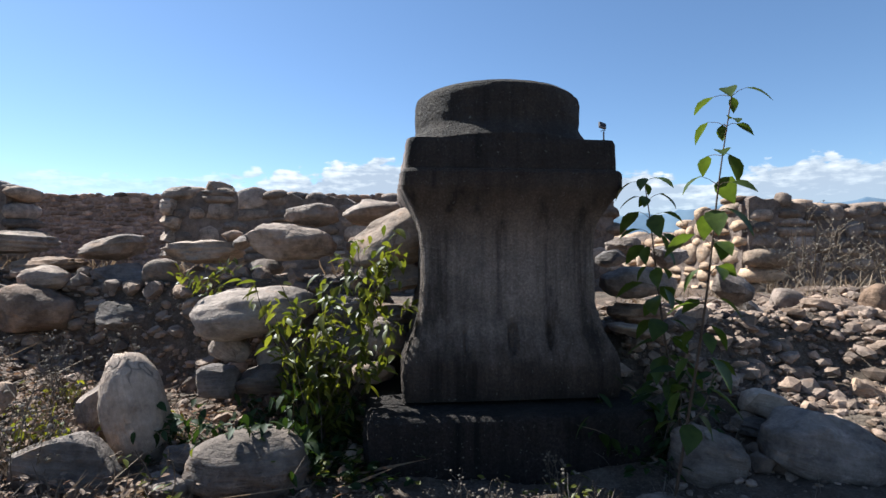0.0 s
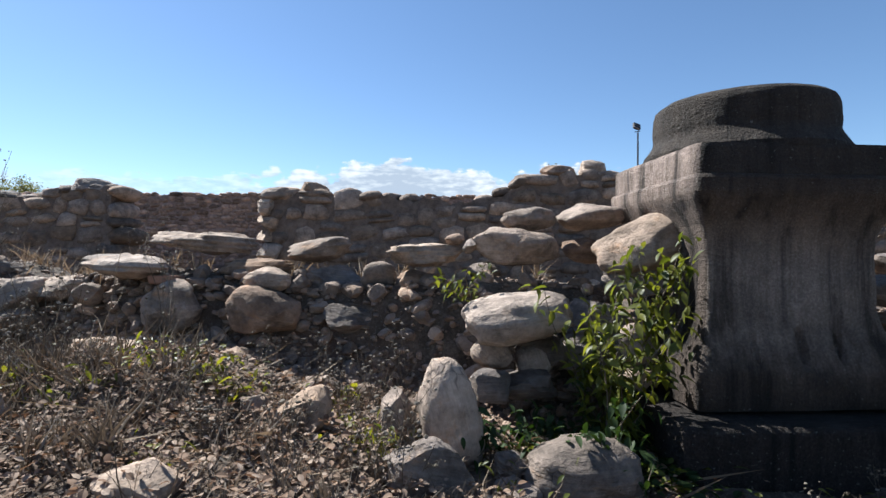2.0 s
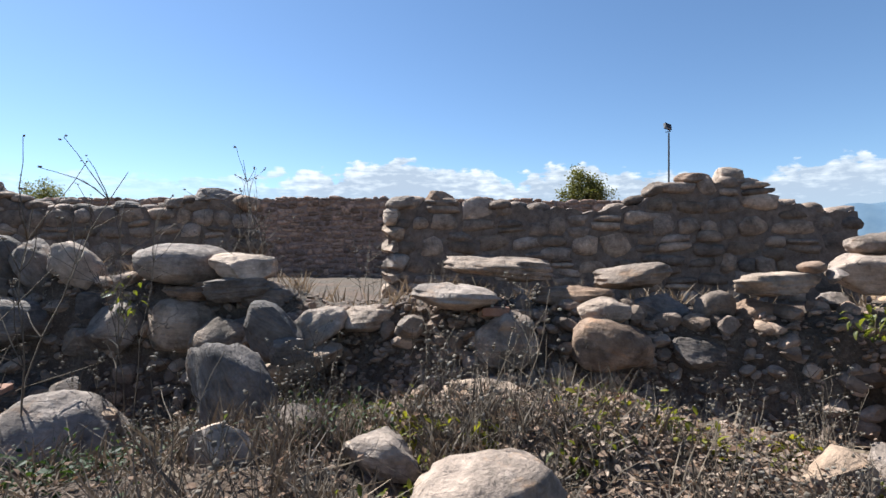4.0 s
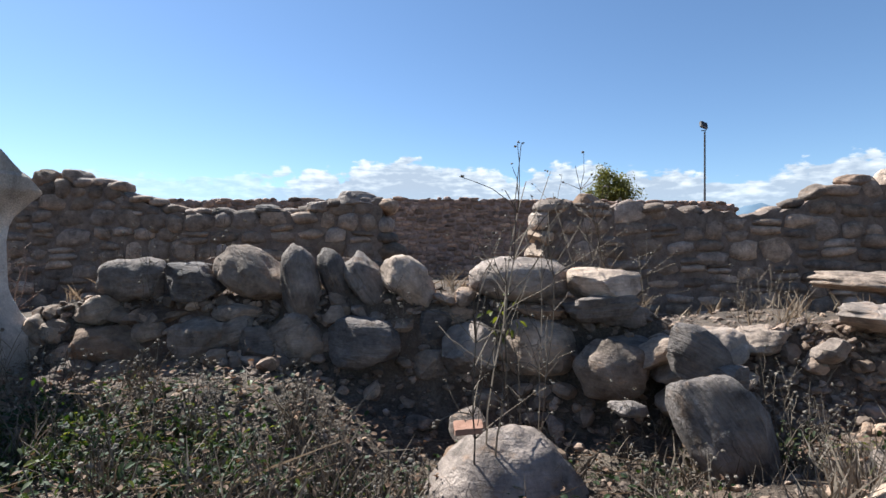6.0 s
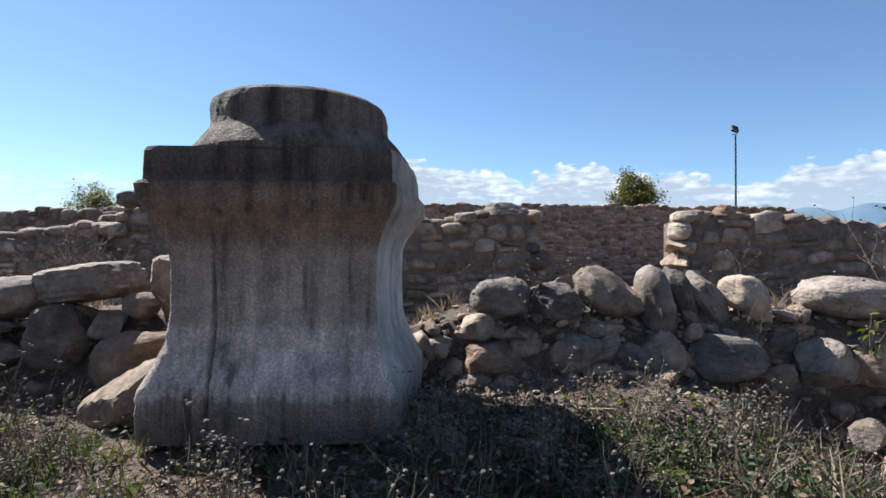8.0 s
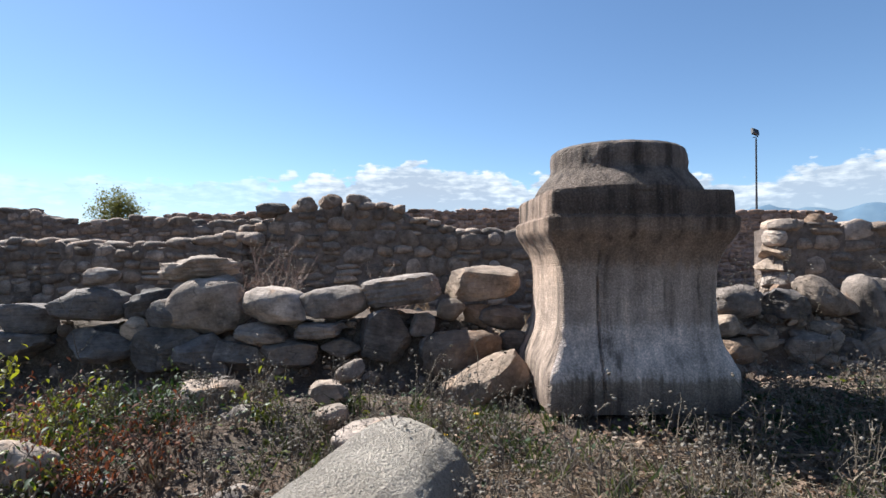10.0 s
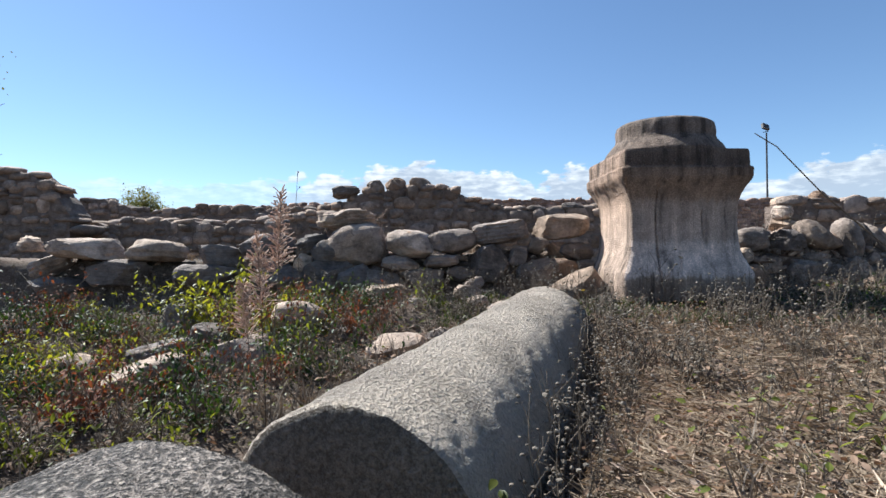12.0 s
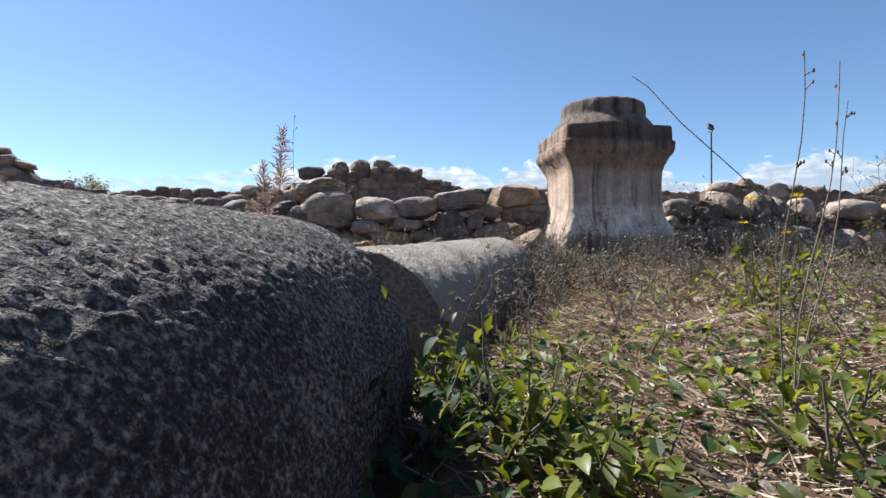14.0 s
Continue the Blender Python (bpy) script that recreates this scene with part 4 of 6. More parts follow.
stone(s1, 0.22, 2.42, 0.88, 0.21, 0.16, 0.23, 80, 7, 'r', 'g')
stone(s1, 0.51, 2.50, 0.89, 0.34, 0.25, 0.26, 0, -3, 'r', 'd')
stone(s1, -0.01, 2.42, 0.91, 0.20, 0.16, 0.17, 40, 0, 'b', 'g')
stone(s1, -1.54, 3.15, 1.11, 0.21, 0.16, 0.21, 0, -2, 'b', 'd')
stone(s1, -2.29, 3.25, 1.10, 0.26, 0.19, 0.22, 0, 4, 'b', 'd')
stone(s1, -0.79, 2.95, 1.01, 0.30, 0.22, 0.20, 10, 10, 'b', 'd')
stone(s1, 0.78, 2.52, 1.26, 0.38, 0.28, 0.17, 3, -7, 'b', 'g')
stone(s1, 0.81, 2.70, 1.43, 0.19, 0.16, 0.19, 0, 6, 'b', 'b')
stone(s1, 0.74, 2.45, 0.94, 0.26, 0.19, 0.24, 10, -8, 'r', 'g')
stone(s1, 0.69, 2.35, 0.80, 0.24, 0.17, 0.11, 0, 8, 'r', 'g')
stone(s1, 0.24, 2.45, 0.91, 0.26, 0.19, 0.22, -15, -9, 'r', 'd')
stone(s1, 0.56, 2.60, 1.09, 0.34, 0.24, 0.19, 0, -4, 'b', 'd')
stone(s1, 0.52, 2.50, 0.93, 0.27, 0.19, 0.21, 0, -5, 'b', 'd')
stone(s1, 0.48, 2.40, 0.79, 0.26, 0.19, 0.14, 0, 0, 'b', 'd')
stone(s1, 0.78, 2.55, 1.07, 0.30, 0.22, 0.14, 0, 1, 'f', 'g')
stone(s1, 0.17, 2.35, 0.77, 0.31, 0.22, 0.17, 0, -5, 'b', 'd')
stone(s1, -0.04, 2.30, 0.78, 0.22, 0.16, 0.17, 0, 1, 'b', 'd')
stone(None, -0.26, 1.95, 0.755, 0.5, 0.22, 0.25, 76, 6, 'o', 'w')
stone(None, -0.48, 2.12, 0.86, 0.24, 0.20, 0.16, 78, 9, 'b', 'g')
stone(None, -0.84, 1.95, 0.78, 0.22, 0.20, 0.16, -28, 3, 'b', 'y')
# grey boulder toned dark to paint the shade on its front
stone(None, 0.25, 1.80, 0.58, 0.48, 0.35, 0.28, 4, 9, 'o', 'd')
stone(None, -0.37, 1.66, 0.65, 0.38, 0.28, 0.23, 18, 2, 'b', 'd')
stone(None, -0.03, 1.85, 0.68, 0.14, 0.16, 0.14, 20, -4, 'b', 'd')
stone(None, -1.07, 2.10, 0.86, 0.13, 0.16, 0.10, 10, 9, 'b', 'd')
stone(None, -1.20, 1.38, 0.77, 0.24, 0.18, 0.13, -4, -8, 'b', 'w')
stone(None, -2.12, 1.76, 0.81, 0.49, 0.35, 0.28, -10, 0, 'o', 'g')
stone(None, -0.41, 1.72, 0.64, 0.16, 0.16, 0.22, 80, 7, 'b', 'g')
stone(None, -0.03, 1.70, 0.59, 0.18, 0.16, 0.10, 10, -2, 'b', 'd')
stone(s2, -3.10, 3.05, 1.14, 0.37, 0.26, 0.29, 30, 5, 'b', 'd')
stone(s2, -6.07, 3.68, 1.49, 0.40, 0.29, 0.26, -6, 7, 'r', 'g')
stone(s2, -5.74, 3.66, 1.46, 0.43, 0.31, 0.26, 8, 0, 'b', 'd')
stone(s2, -5.40, 3.68, 1.51, 0.47, 0.34, 0.28, 32, 0, 'r', 'g')
stone(s2, -5.12, 3.64, 1.47, 0.47, 0.34, 0.21, 80, -3, 'o', 'g')
stone(s2, -4.93, 3.72, 1.49, 0.40, 0.29, 0.18, 68, 4, 'o', 'd')
stone(s2, -4.76, 3.72, 1.49, 0.40, 0.29, 0.21, 56, -4, 'r', 'd')
stone(s2, -4.49, 3.68, 1.48, 0.39, 0.28, 0.24, 42, -6, 'r', 'w')
stone(s2, -3.84, 3.70, 1.49, 0.65, 0.47, 0.29, 2, 1, 'o', 'g')
stone(s2, -3.39, 3.50, 1.49, 0.42, 0.30, 0.21, -4, -6, 'b', 'w')
stone(s2, -3.28, 3.55, 1.29, 0.45, 0.33, 0.15, 3, 3, 'f', 'd')
stone(s2, -5.65, 3.52, 1.17, 0.35, 0.25, 0.25, 0, 3, 'r', 'g')
stone(s2, -5.09, 3.52, 1.13, 0.26, 0.20, 0.30, 0, -4, 'r', 'g')
stone(s2, -4.73, 3.50, 1.14, 0.46, 0.33, 0.31, 4, -6, 'r', 'd')
stone(s2, -4.18, 3.50, 1.09, 0.38, 0.28, 0.31, -24, 3, 'b', 'g')
stone(s2, -3.75, 3.52, 1.11, 0.43, 0.31, 0.37, 6, -5, 'o', 'y')
stone(s2, -3.26, 3.42, 1.06, 0.48, 0.35, 0.28, 6, -4, 'b', 'd')
stone(s2, -6.26, 3.60, 1.31, 0.28, 0.20, 0.17, -18, -6, 'b', 'w')
stone(s2, -6.17, 3.55, 1.11, 0.41, 0.29, 0.27, -6, 1, 'b', 'b')
stone(s2, -5.33, 3.50, 1.13, 0.29, 0.21, 0.24, 0, -7, 'b', 'd')
stone(s2, -5.95, 3.60, 1.28, 0.30, 0.21, 0.13, 0, -6, 'b', 'b')
stone(s2, -5.47, 3.62, 1.29, 0.30, 0.22, 0.13, 0, 2, 'b', 'g')
stone(s2, -4.30, 3.66, 1.28, 0.27, 0.20, 0.11, 0, 0, 'f', 'b')
stone(s2, -4.01, 3.70, 1.26, 0.31, 0.22, 0.11, 0, 2, 'f', 'b')
stone(s2, -5.50, 3.60, 1.13, 0.35, 0.26, 0.29, -20, -1, 'b', 'd')
stone(s2, -5.19, 3.55, 1.13, 0.40, 0.29, 0.29, -25, 5, 'b', 'd')
stone(s2, -3.43, 3.50, 1.35, 0.44, 0.32, 0.17, -4, 5, 'f', 'd')
stone(s2, -3.70, 3.60, 1.31, 0.41, 0.29, 0.12, 2, 2, 'f', 'b')
stone(s2, -2.36, 3.10, 1.16, 0.17, 0.16, 0.14, 10, -2, 'b', 'g')
stone(s2, -2.98, 2.95, 1.05, 0.19, 0.16, 0.16, 0, 4, 'b', 'd')
stone(s2, -3.15, 2.68, 0.90, 0.60, 0.42, 0.36, 62, 4, 'r', 'd')
stone(None, -6.59, 3.62, 1.31, 0.32, 0.25, 0.25, 70, 4, 'b', 'w')
stone(s2, -6.45, 3.60, 1.19, 0.20, 0.16, 0.13, 10, 7, 'b', 'w')
stone(s2, -6.38, 3.55, 1.08, 0.19, 0.16, 0.12, -5, -1, 'b', 'y')
stone(s2, -5.63, 3.80, 1.58, 0.23, 0.16, 0.09, -6, 5, 'b', 'b')
stone(s2, -5.19, 3.75, 1.48, 0.14, 0.16, 0.17, 30, 5, 'b', 'g')
stone(s2, -5.85, 3.66, 1.28, 0.37, 0.27, 0.14, 0, 11, 'b', 'b')
stone(s2, -5.41, 3.66, 1.27, 0.34, 0.24, 0.12, 4, 6, 'b', 'g')
stone(s2, -4.22, 3.66, 1.27, 0.31, 0.22, 0.14, 0, -11, 'f', 'b')
stone(s2, -3.95, 3.70, 1.27, 0.31, 0.22, 0.12, 0, 4, 'f', 'b')
stone(s2, -5.94, 3.58, 1.23, 0.20, 0.16, 0.17, 0, 0, 'b', 'g')
stone(s2, -6.41, 3.70, 1.13, 0.24, 0.17, 0.14, 10, 10, 'b', 'b')
stone(s2, -4.34, 3.60, 1.22, 0.20, 0.16, 0.20, 0, -9, 'b', 'd')
stone(s2, -4.37, 3.52, 1.02, 0.23, 0.16, 0.19, 10, -10, 'b', 'g')
stone(s2, -5.25, 3.42, 0.97, 0.22, 0.16, 0.13, 0, -7, 'b', 'g')
stone(s2, -5.74, 3.42, 0.97, 0.22, 0.16, 0.13, 0, -5, 'b', 'd')
stone(s3, -10.30, 4.00, 1.72, 0.49, 0.35, 0.17, 0, -7, 'f', 'w')
stone(s3, -10.07, 3.90, 1.45, 0.66, 0.47, 0.46, -12, -5, 'r', 'g')
stone(s3, -9.53, 3.75, 1.45, 0.50, 0.36, 0.32, 4, -7, 'r', 'w')
stone(s3, -9.12, 3.75, 1.48, 0.57, 0.41, 0.27, -4, 10, 'r', 'g')
stone(s3, -8.61, 3.78, 1.58, 0.58, 0.42, 0.23, -9, -11, 'p', 'g')
stone(s3, -8.02, 3.74, 1.65, 0.60, 0.43, 0.30, -5, -7, 'b', 'y')
stone(s3, -8.25, 3.66, 1.44, 0.22, 0.16, 0.17, 0, -3, 'r', 'g')
stone(s3, -7.87, 3.68, 1.38, 0.36, 0.26, 0.20, 5, 1, 'r', 'd')
stone(s3, -9.62, 3.68, 1.27, 0.41, 0.29, 0.15, 4, 2, 'f', 'g')
stone(s3, -9.20, 3.68, 1.30, 0.44, 0.32, 0.14, -3, -11, 'f', 'g')
stone(s3, -8.71, 3.68, 1.25, 0.46, 0.33, 0.42, 10, -8, 'b', 'd')
stone(s3, -8.18, 3.54, 1.16, 0.60, 0.43, 0.34, -8, -3, 'r', 'b')
stone(s3, -7.78, 3.60, 1.21, 0.26, 0.19, 0.18, 0, -11, 'r', 'd')
stone(s3, -10.06, 3.72, 1.12, 0.40, 0.29, 0.40, 0, 8, 'b', 'd')
stone(s3, -9.40, 3.66, 1.15, 0.43, 0.31, 0.22, 0, -8, 'b', 'd')
stone(s3, -9.04, 3.66, 1.16, 0.32, 0.23, 0.18, 0, 0, 'b', 'd')
stone(s3, -8.46, 3.68, 1.33, 0.22, 0.16, 0.18, 0, 2, 'b', 'g')
stone(s3, -8.04, 3.70, 1.39, 0.22, 0.16, 0.18, 0, -1, 'b', 'b')
stone(s3, -8.38, 3.62, 1.16, 0.21, 0.16, 0.21, 0, 7, 'b', 'd')
stone(None, -8.05, 3.20, 1.00, 0.61, 0.36, 0.40, -42, -2, 'b', 'y')
stone(None, -8.93, 3.30, 1.20, 0.21, 0.16, 0.15, -20, 8, 'b', 'g')
stone(None, -8.99, 2.95, 1.01, 0.27, 0.20, 0.21, -15, 7, 'b', 'g')
stone(None, -8.67, 2.44, 0.93, 0.47, 0.34, 0.20, -3, -11, 'r', 'w')
stone(None, -9.75, 3.20, 1.12, 0.19, 0.16, 0.19, 0, 10, 'b', 'd')
stone(s3, -10.93, 3.95, 1.68, 0.26, 0.19, 0.15, 0, 10, 'r', 'g')
stone(s3, -11.04, 3.98, 1.46, 0.60, 0.43, 0.28, -2, -7, 'r', 'd')
stone(s3, -10.59, 4.00, 1.47, 0.40, 0.29, 0.23, -12, -4, 'f', 'd')
stone(s3, -10.31, 3.92, 1.40, 0.55, 0.40, 0.29, 4, -2, 'r', 'd')
stone(s3, -10.65, 3.90, 1.30, 0.19, 0.16, 0.22, 0, 1, 'b', 'w')
stone(s3, -10.18, 4.00, 1.75, 0.63, 0.45, 0.19, -3, 4, 'f', 'g')
stone(s3, -12.99, 4.20, 1.46, 0.83, 0.60, 0.26, 3, -3, 'b', 'w')
stone(s3, -12.26, 4.15, 1.42, 0.64, 0.46, 0.25, 4, 6, 'f', 'w')
stone(s3, -13.71, 4.30, 1.50, 0.30, 0.22, 0.20, 0, -7, 'f', 'w')
stone(s3, -13.42, 4.20, 1.28, 0.47, 0.34, 0.24, -20, -7, 'f', 'w')
stone(s3, -11.57, 4.05, 1.36, 0.52, 0.37, 0.29, 0, 11, 'b', 'd')
stone(s3, -12.63, 4.10, 1.19, 0.64, 0.46, 0.29, 0, 4, 'b', 'd')
stone(s3, -11.66, 4.00, 1.14, 0.68, 0.49, 0.28, 0, 10, 'b', 'd')
stone(s3, -13.26, 4.10, 1.05, 0.64, 0.46, 0.29, 0, 10, 'b', 'd')
stone(s3, -10.36, 3.85, 1.14, 0.61, 0.44, 0.33, 0, 0, 'b', 'd')
stone(s3, -10.90, 3.90, 1.17, 0.50, 0.36, 0.28, 0, 11, 'b', 'd')
stone(s3, -9.83, 3.80, 1.11, 0.55, 0.39, 0.27, 0, 2, 'b', 'g')
stone(None, -10.26, 2.20, 0.94, 0.42, 0.30, 0.27, 14, 11, 'r', 'w')
stone(None, -9.57, 1.85, 0.82, 0.40, 0.29, 0.19, -14, -6, 'b', 'w')
stone(None, -11.21, 2.10, 0.77, 0.55, 0.39, 0.16, -14, 11, 'f', 'd')
stone(None, -10.92, 2.30, 0.90, 0.33, 0.23, 0.21, 10, 11, 'b', 'd')
stone(None, -10.99, 1.50, 0.66, 0.63, 0.46, 0.25, -17, 2, 'f', 'w')
stone(None, -10.52, 1.70, 0.70, 0.44, 0.32, 0.28, -16, -6, 'b', 'g')
stone(None, -11.56, 1.75, 0.72, 0.37, 0.26, 0.22, 5, -4, 'r', 'w')
stone(None, -9.74, 2.95, 1.02, 0.42, 0.30, 0.23, 5, -9, 'b', 'g')
stone(None, -8.95, 2.70, 1.10, 0.18, 0.16, 0.13, -10, 7, 'r', 'w')
stone(None, -11.30, 2.60, 1.00, 0.25, 0.18, 0.25, 20, 1, 'b', 'd')
stone(None, -9.47, 2.75, 0.92, 0.30, 0.22, 0.17, 0, -10, 'b', 'd')
stone(None, -9.95, 2.20, 0.78, 0.26, 0.19, 0.15, 0, 5, 'b', 'd')
stone(None, -9.27, 2.10, 0.87, 0.22, 0.16, 0.11, 0, 7, 'b', 'g')
stone(s4, 2.08, 2.36, 1.24, 0.39, 0.28, 0.17, 2, -6, 'r', 'g')
stone(s4, 2.07, 2.34, 1.07, 0.34, 0.25, 0.12, 0, -5, 'f', 'b')
stone(s4, 2.00, 2.22, 1.01, 0.26, 0.19, 0.07, 8, -2, 'f', 'w')
stone(s4, 2.72, 2.55, 1.19, 0.26, 0.19, 0.20, 30, 2, 'b', 'g')
stone(s4, 3.40, 2.95, 1.04, 0.24, 0.17, 0.23, 10, -7, 'r', 'g')
stone(s4, 2.19, 2.40, 0.77, 0.29, 0.21, 0.24, 0, -11, 'b', 'd')
stone(s4, 2.46, 2.50, 1.04, 0.21, 0.16, 0.15, 0, -5, 'b', 'g')
stone(s4, 2.97, 2.70, 1.03, 0.19, 0.16, 0.14, 20, -6, 'b', 'd')
stone(s4, 2.17, 2.90, 1.37, 0.21, 0.16, 0.14, 0, 6, 'b', 'd')
stone(s4, 2.52, 2.80, 1.37, 0.23, 0.17, 0.15, -10, 11, 'b', 'd')
stone(s4, 2.38, 3.20, 1.43, 0.30, 0.22, 0.15, 0, 0, 'b', 'd')
stone(None, 2.09, 1.75, 0.54, 0.30, 0.22, 0.29, 10, 0, 'r', 'd')
stone(None, 2.56, 1.70, 0.58, 0.51, 0.37, 0.31, 8, -9, 'o', 'g')
stone(None, 2.54, 2.00, 0.81, 0.25, 0.18, 0.15, 12, 1, 'b', 'w')
stone(None, 2.55, 1.95, 0.70, 0.43, 0.31, 0.11, 3, -1, 'f', 'd')
stone(None, 2.27, 1.80, 0.63, 0.17, 0.16, 0.05, 22, 2, 'f', 'w')
stone(None, 3.24, 2.20, 0.65, 0.23, 0.16, 0.21, 10, -11, 'b', 'y')
stone(None, 3.86, 2.75, 1.08, 0.20, 0.16, 0.23, 20, 0, 'r', 'b')
stone(None, 1.78, 1.55, 0.49, 0.25, 0.18, 0.07, 4, 9, 'f', 'g')
stone(None, 3.52, 2.60, 0.91, 0.19, 0.16, 0.13, 10, -1, 'b', 'w')
stone(None, 3.48, 2.40, 0.78, 0.17, 0.16, 0.09, 5, -7, 'f', 'w')
stone(None, -4.05, 2.82, 0.69, 0.76, 0.50, 0.45, 4, 9, 't', 'g')
stone(None, -2.99, 2.05, 0.88, 0.26, 0.19, 0.19, 10, 4, 'b', 'w')
stone(None, -2.78, 2.30, 0.98, 0.22, 0.16, 0.18, -10, 10, 'b', 'g')
stone(None, -2.46, 2.10, 0.87, 0.31, 0.22, 0.20, 0, -8, 'b', 'w')
stone(None, -4.26, 2.85, 0.89, 0.18, 0.16, 0.10, -15, 3, 'r', 'b')
stone(None, -3.85, 2.85, 0.87, 0.16, 0.16, 0.13, 30, 11, 'b', 'y')
stone(None, -4.18, 2.10, 0.87, 0.22, 0.16, 0.09, -4, 11, 'r', 'g')
stone(None, -4.19, 3.10, 0.95, 0.20, 0.16, 0.17, 0, 7, 'b', 'd')
stone(None, -3.44, 3.00, 1.05, 0.17, 0.16, 0.07, 5, 10, 'f', 'd')
rubble_fill(s1, -2.9, 0.75, 1100, 501)
rubble_fill(s2, -6.6, -1.8, 1100, 502)
rubble_fill(s3, -13.5, -7.8, 700, 503)
rubble_fill(s4, 1.95, 3.6, 160, 504)

# ---- plants ----
# bare ground in front of the larger boulders, where little grows: (x, y, radius)
BARE = np.array([(-4.05, 2.42, 0.42), (-4.0, 2.05, 0.3), (-0.26, 1.82, 0.2), (0.25, 1.58, 0.3), (2.56, 1.45, 0.35), (-2.12, 1.55, 0.32), (-2.99, 1.88, 0.2), (-2.46, 1.9, 0.2), (-8.67, 2.22, 0.26), (-3.2, 2.4, 0.28), (2.09, 1.55, 0.2)])


def bare(x, y):
    return bool((np.hypot(BARE[:, 0] - x, BARE[:, 1] - y) < BARE[:, 2]).any())


def leaf_pts(length, width, droop):
    """A folded, drooping leaf along +x."""
    rows = [(0.0, 0.02), (0.25, 0.42), (0.5, 0.5), (0.75, 0.33), (1.0, 0.02)]
    pts = []
    for u, w in rows:
        x, z = u * length, -droop * length * u * u
        pts += [(x, -w * width, z + 0.18 * w * width), (x, 0, z - 0.02 * length), (x, w * width, z + 0.18 * w * width)]
    faces = [(3 * i + j, 3 * i + 3 + j, 3 * i + 4 + j, 3 * i + 1 + j) for i in range(4) for j in range(2)]
    return np.array(pts), np.array(faces)


class Heap:
    """Gathers many small pieces into one mesh."""

    def __init__(self):
        self.v, self.f, self.k = [], [], 0

    def add(self, v, f):
        self.v.append(np.asarray(v, float))
        self.f.extend((np.asarray(f) + self.k).tolist())
        self.k += len(v)

    def mesh(self, name, material, smooth=True):
        return mesh_of(name, np.concatenate(self.v), self.f, material, smooth)


def tube(heap, pts, r0, r1, sides=4):
    pts = [Vector(p) for p in pts]
    ring = []
    for i, p in enumerate(pts):
        d = (pts[min(i + 1, len(pts) - 1)] - pts[max(i - 1, 0)]).normalized()
        a = d.orthogonal().normalized()
        b_ = d.cross(a)
        r = r0 + (r1 - r0) * i / (len(pts) - 1)
        ring += [p + (a * math.cos(2 * math.pi * k / sides) + b_ * math.sin(2 * math.pi * k / sides)) * r for k in range(sides)]
    heap.add(ring, [(i * sides + k, i * sides + (k + 1) % sides, (i + 1) * sides + (k + 1) % sides, (i + 1) * sides + k) for i in range(len(pts) - 1) for k in range(sides)])


def turned(pts, rx, ry, rz, at, scale=1.0):
    return pts * scale @ np.array(Euler((rx, ry, rz)).to_matrix()).T + np.array(at)


def bent(r, start, way, length, steps=7, wander=0.18, lift=0.0):
    p, d = Vector(start), Vector(way).normalized()
    out = [p.copy()]
    for _ in range(steps):
        d = (d + Vector((r.uniform(-wander, wander), r.uniform(-wander, wander), r.uniform(-wander, wander) + lift))).normalized()
        p = p + d * length / steps
        out.append(p.copy())
    return out


def leafy_bush(label, x, y, h, w, stems, leaves, size, material, seed, category="shrub", lean=(0, 0), z=None, broad=0.42):
    r = np.random.RandomState(seed)
    z = ground_z(x, y) - 0.02 if z is None else z
    thing = tagged(new("shrub"), label, category)
    wood, green = Heap(), Heap()
    lp, lf = leaf_pts(1, broad, 0.35)
    for s in range(stems):
        a = r.uniform(0, 6.28)
        top = r.uniform(0.45, 1.05) * h
        line = bent(r, (x + r.uniform(-0.3, 0.3) * w * 0.5, y + r.uniform(-0.2, 0.2) * w * 0.5, z), (math.cos(a) * w * 0.8 + lean[0], math.sin(a) * w * 0.6 + lean[1], h), top * 1.1, 8)
        tube(wood, line, 0.004, 0.0015)
        for k in range(leaves // stems):
            u = r.uniform(0.12, 1.0) ** 0.8 * 8
            i = min(int(u), 7)
            p = line[i].lerp(line[i + 1], u - i) + Vector(r.normal(size=3) * 0.035)
            green.add(turned(lp, r.uniform(-0.6, 0.6), r.uniform(-0.2, 1.0), r.uniform(0, 6.28), p, size * r.uniform(0.6, 1.25)), lf)
    for nm, hp, mt in (("stalk", wood, MAT_DRY), ("foliage", green, material)):
        ob = tagged(new(nm, hp.mesh(nm, mt)), kind="stuff")
        ob.parent = thing
    return thing


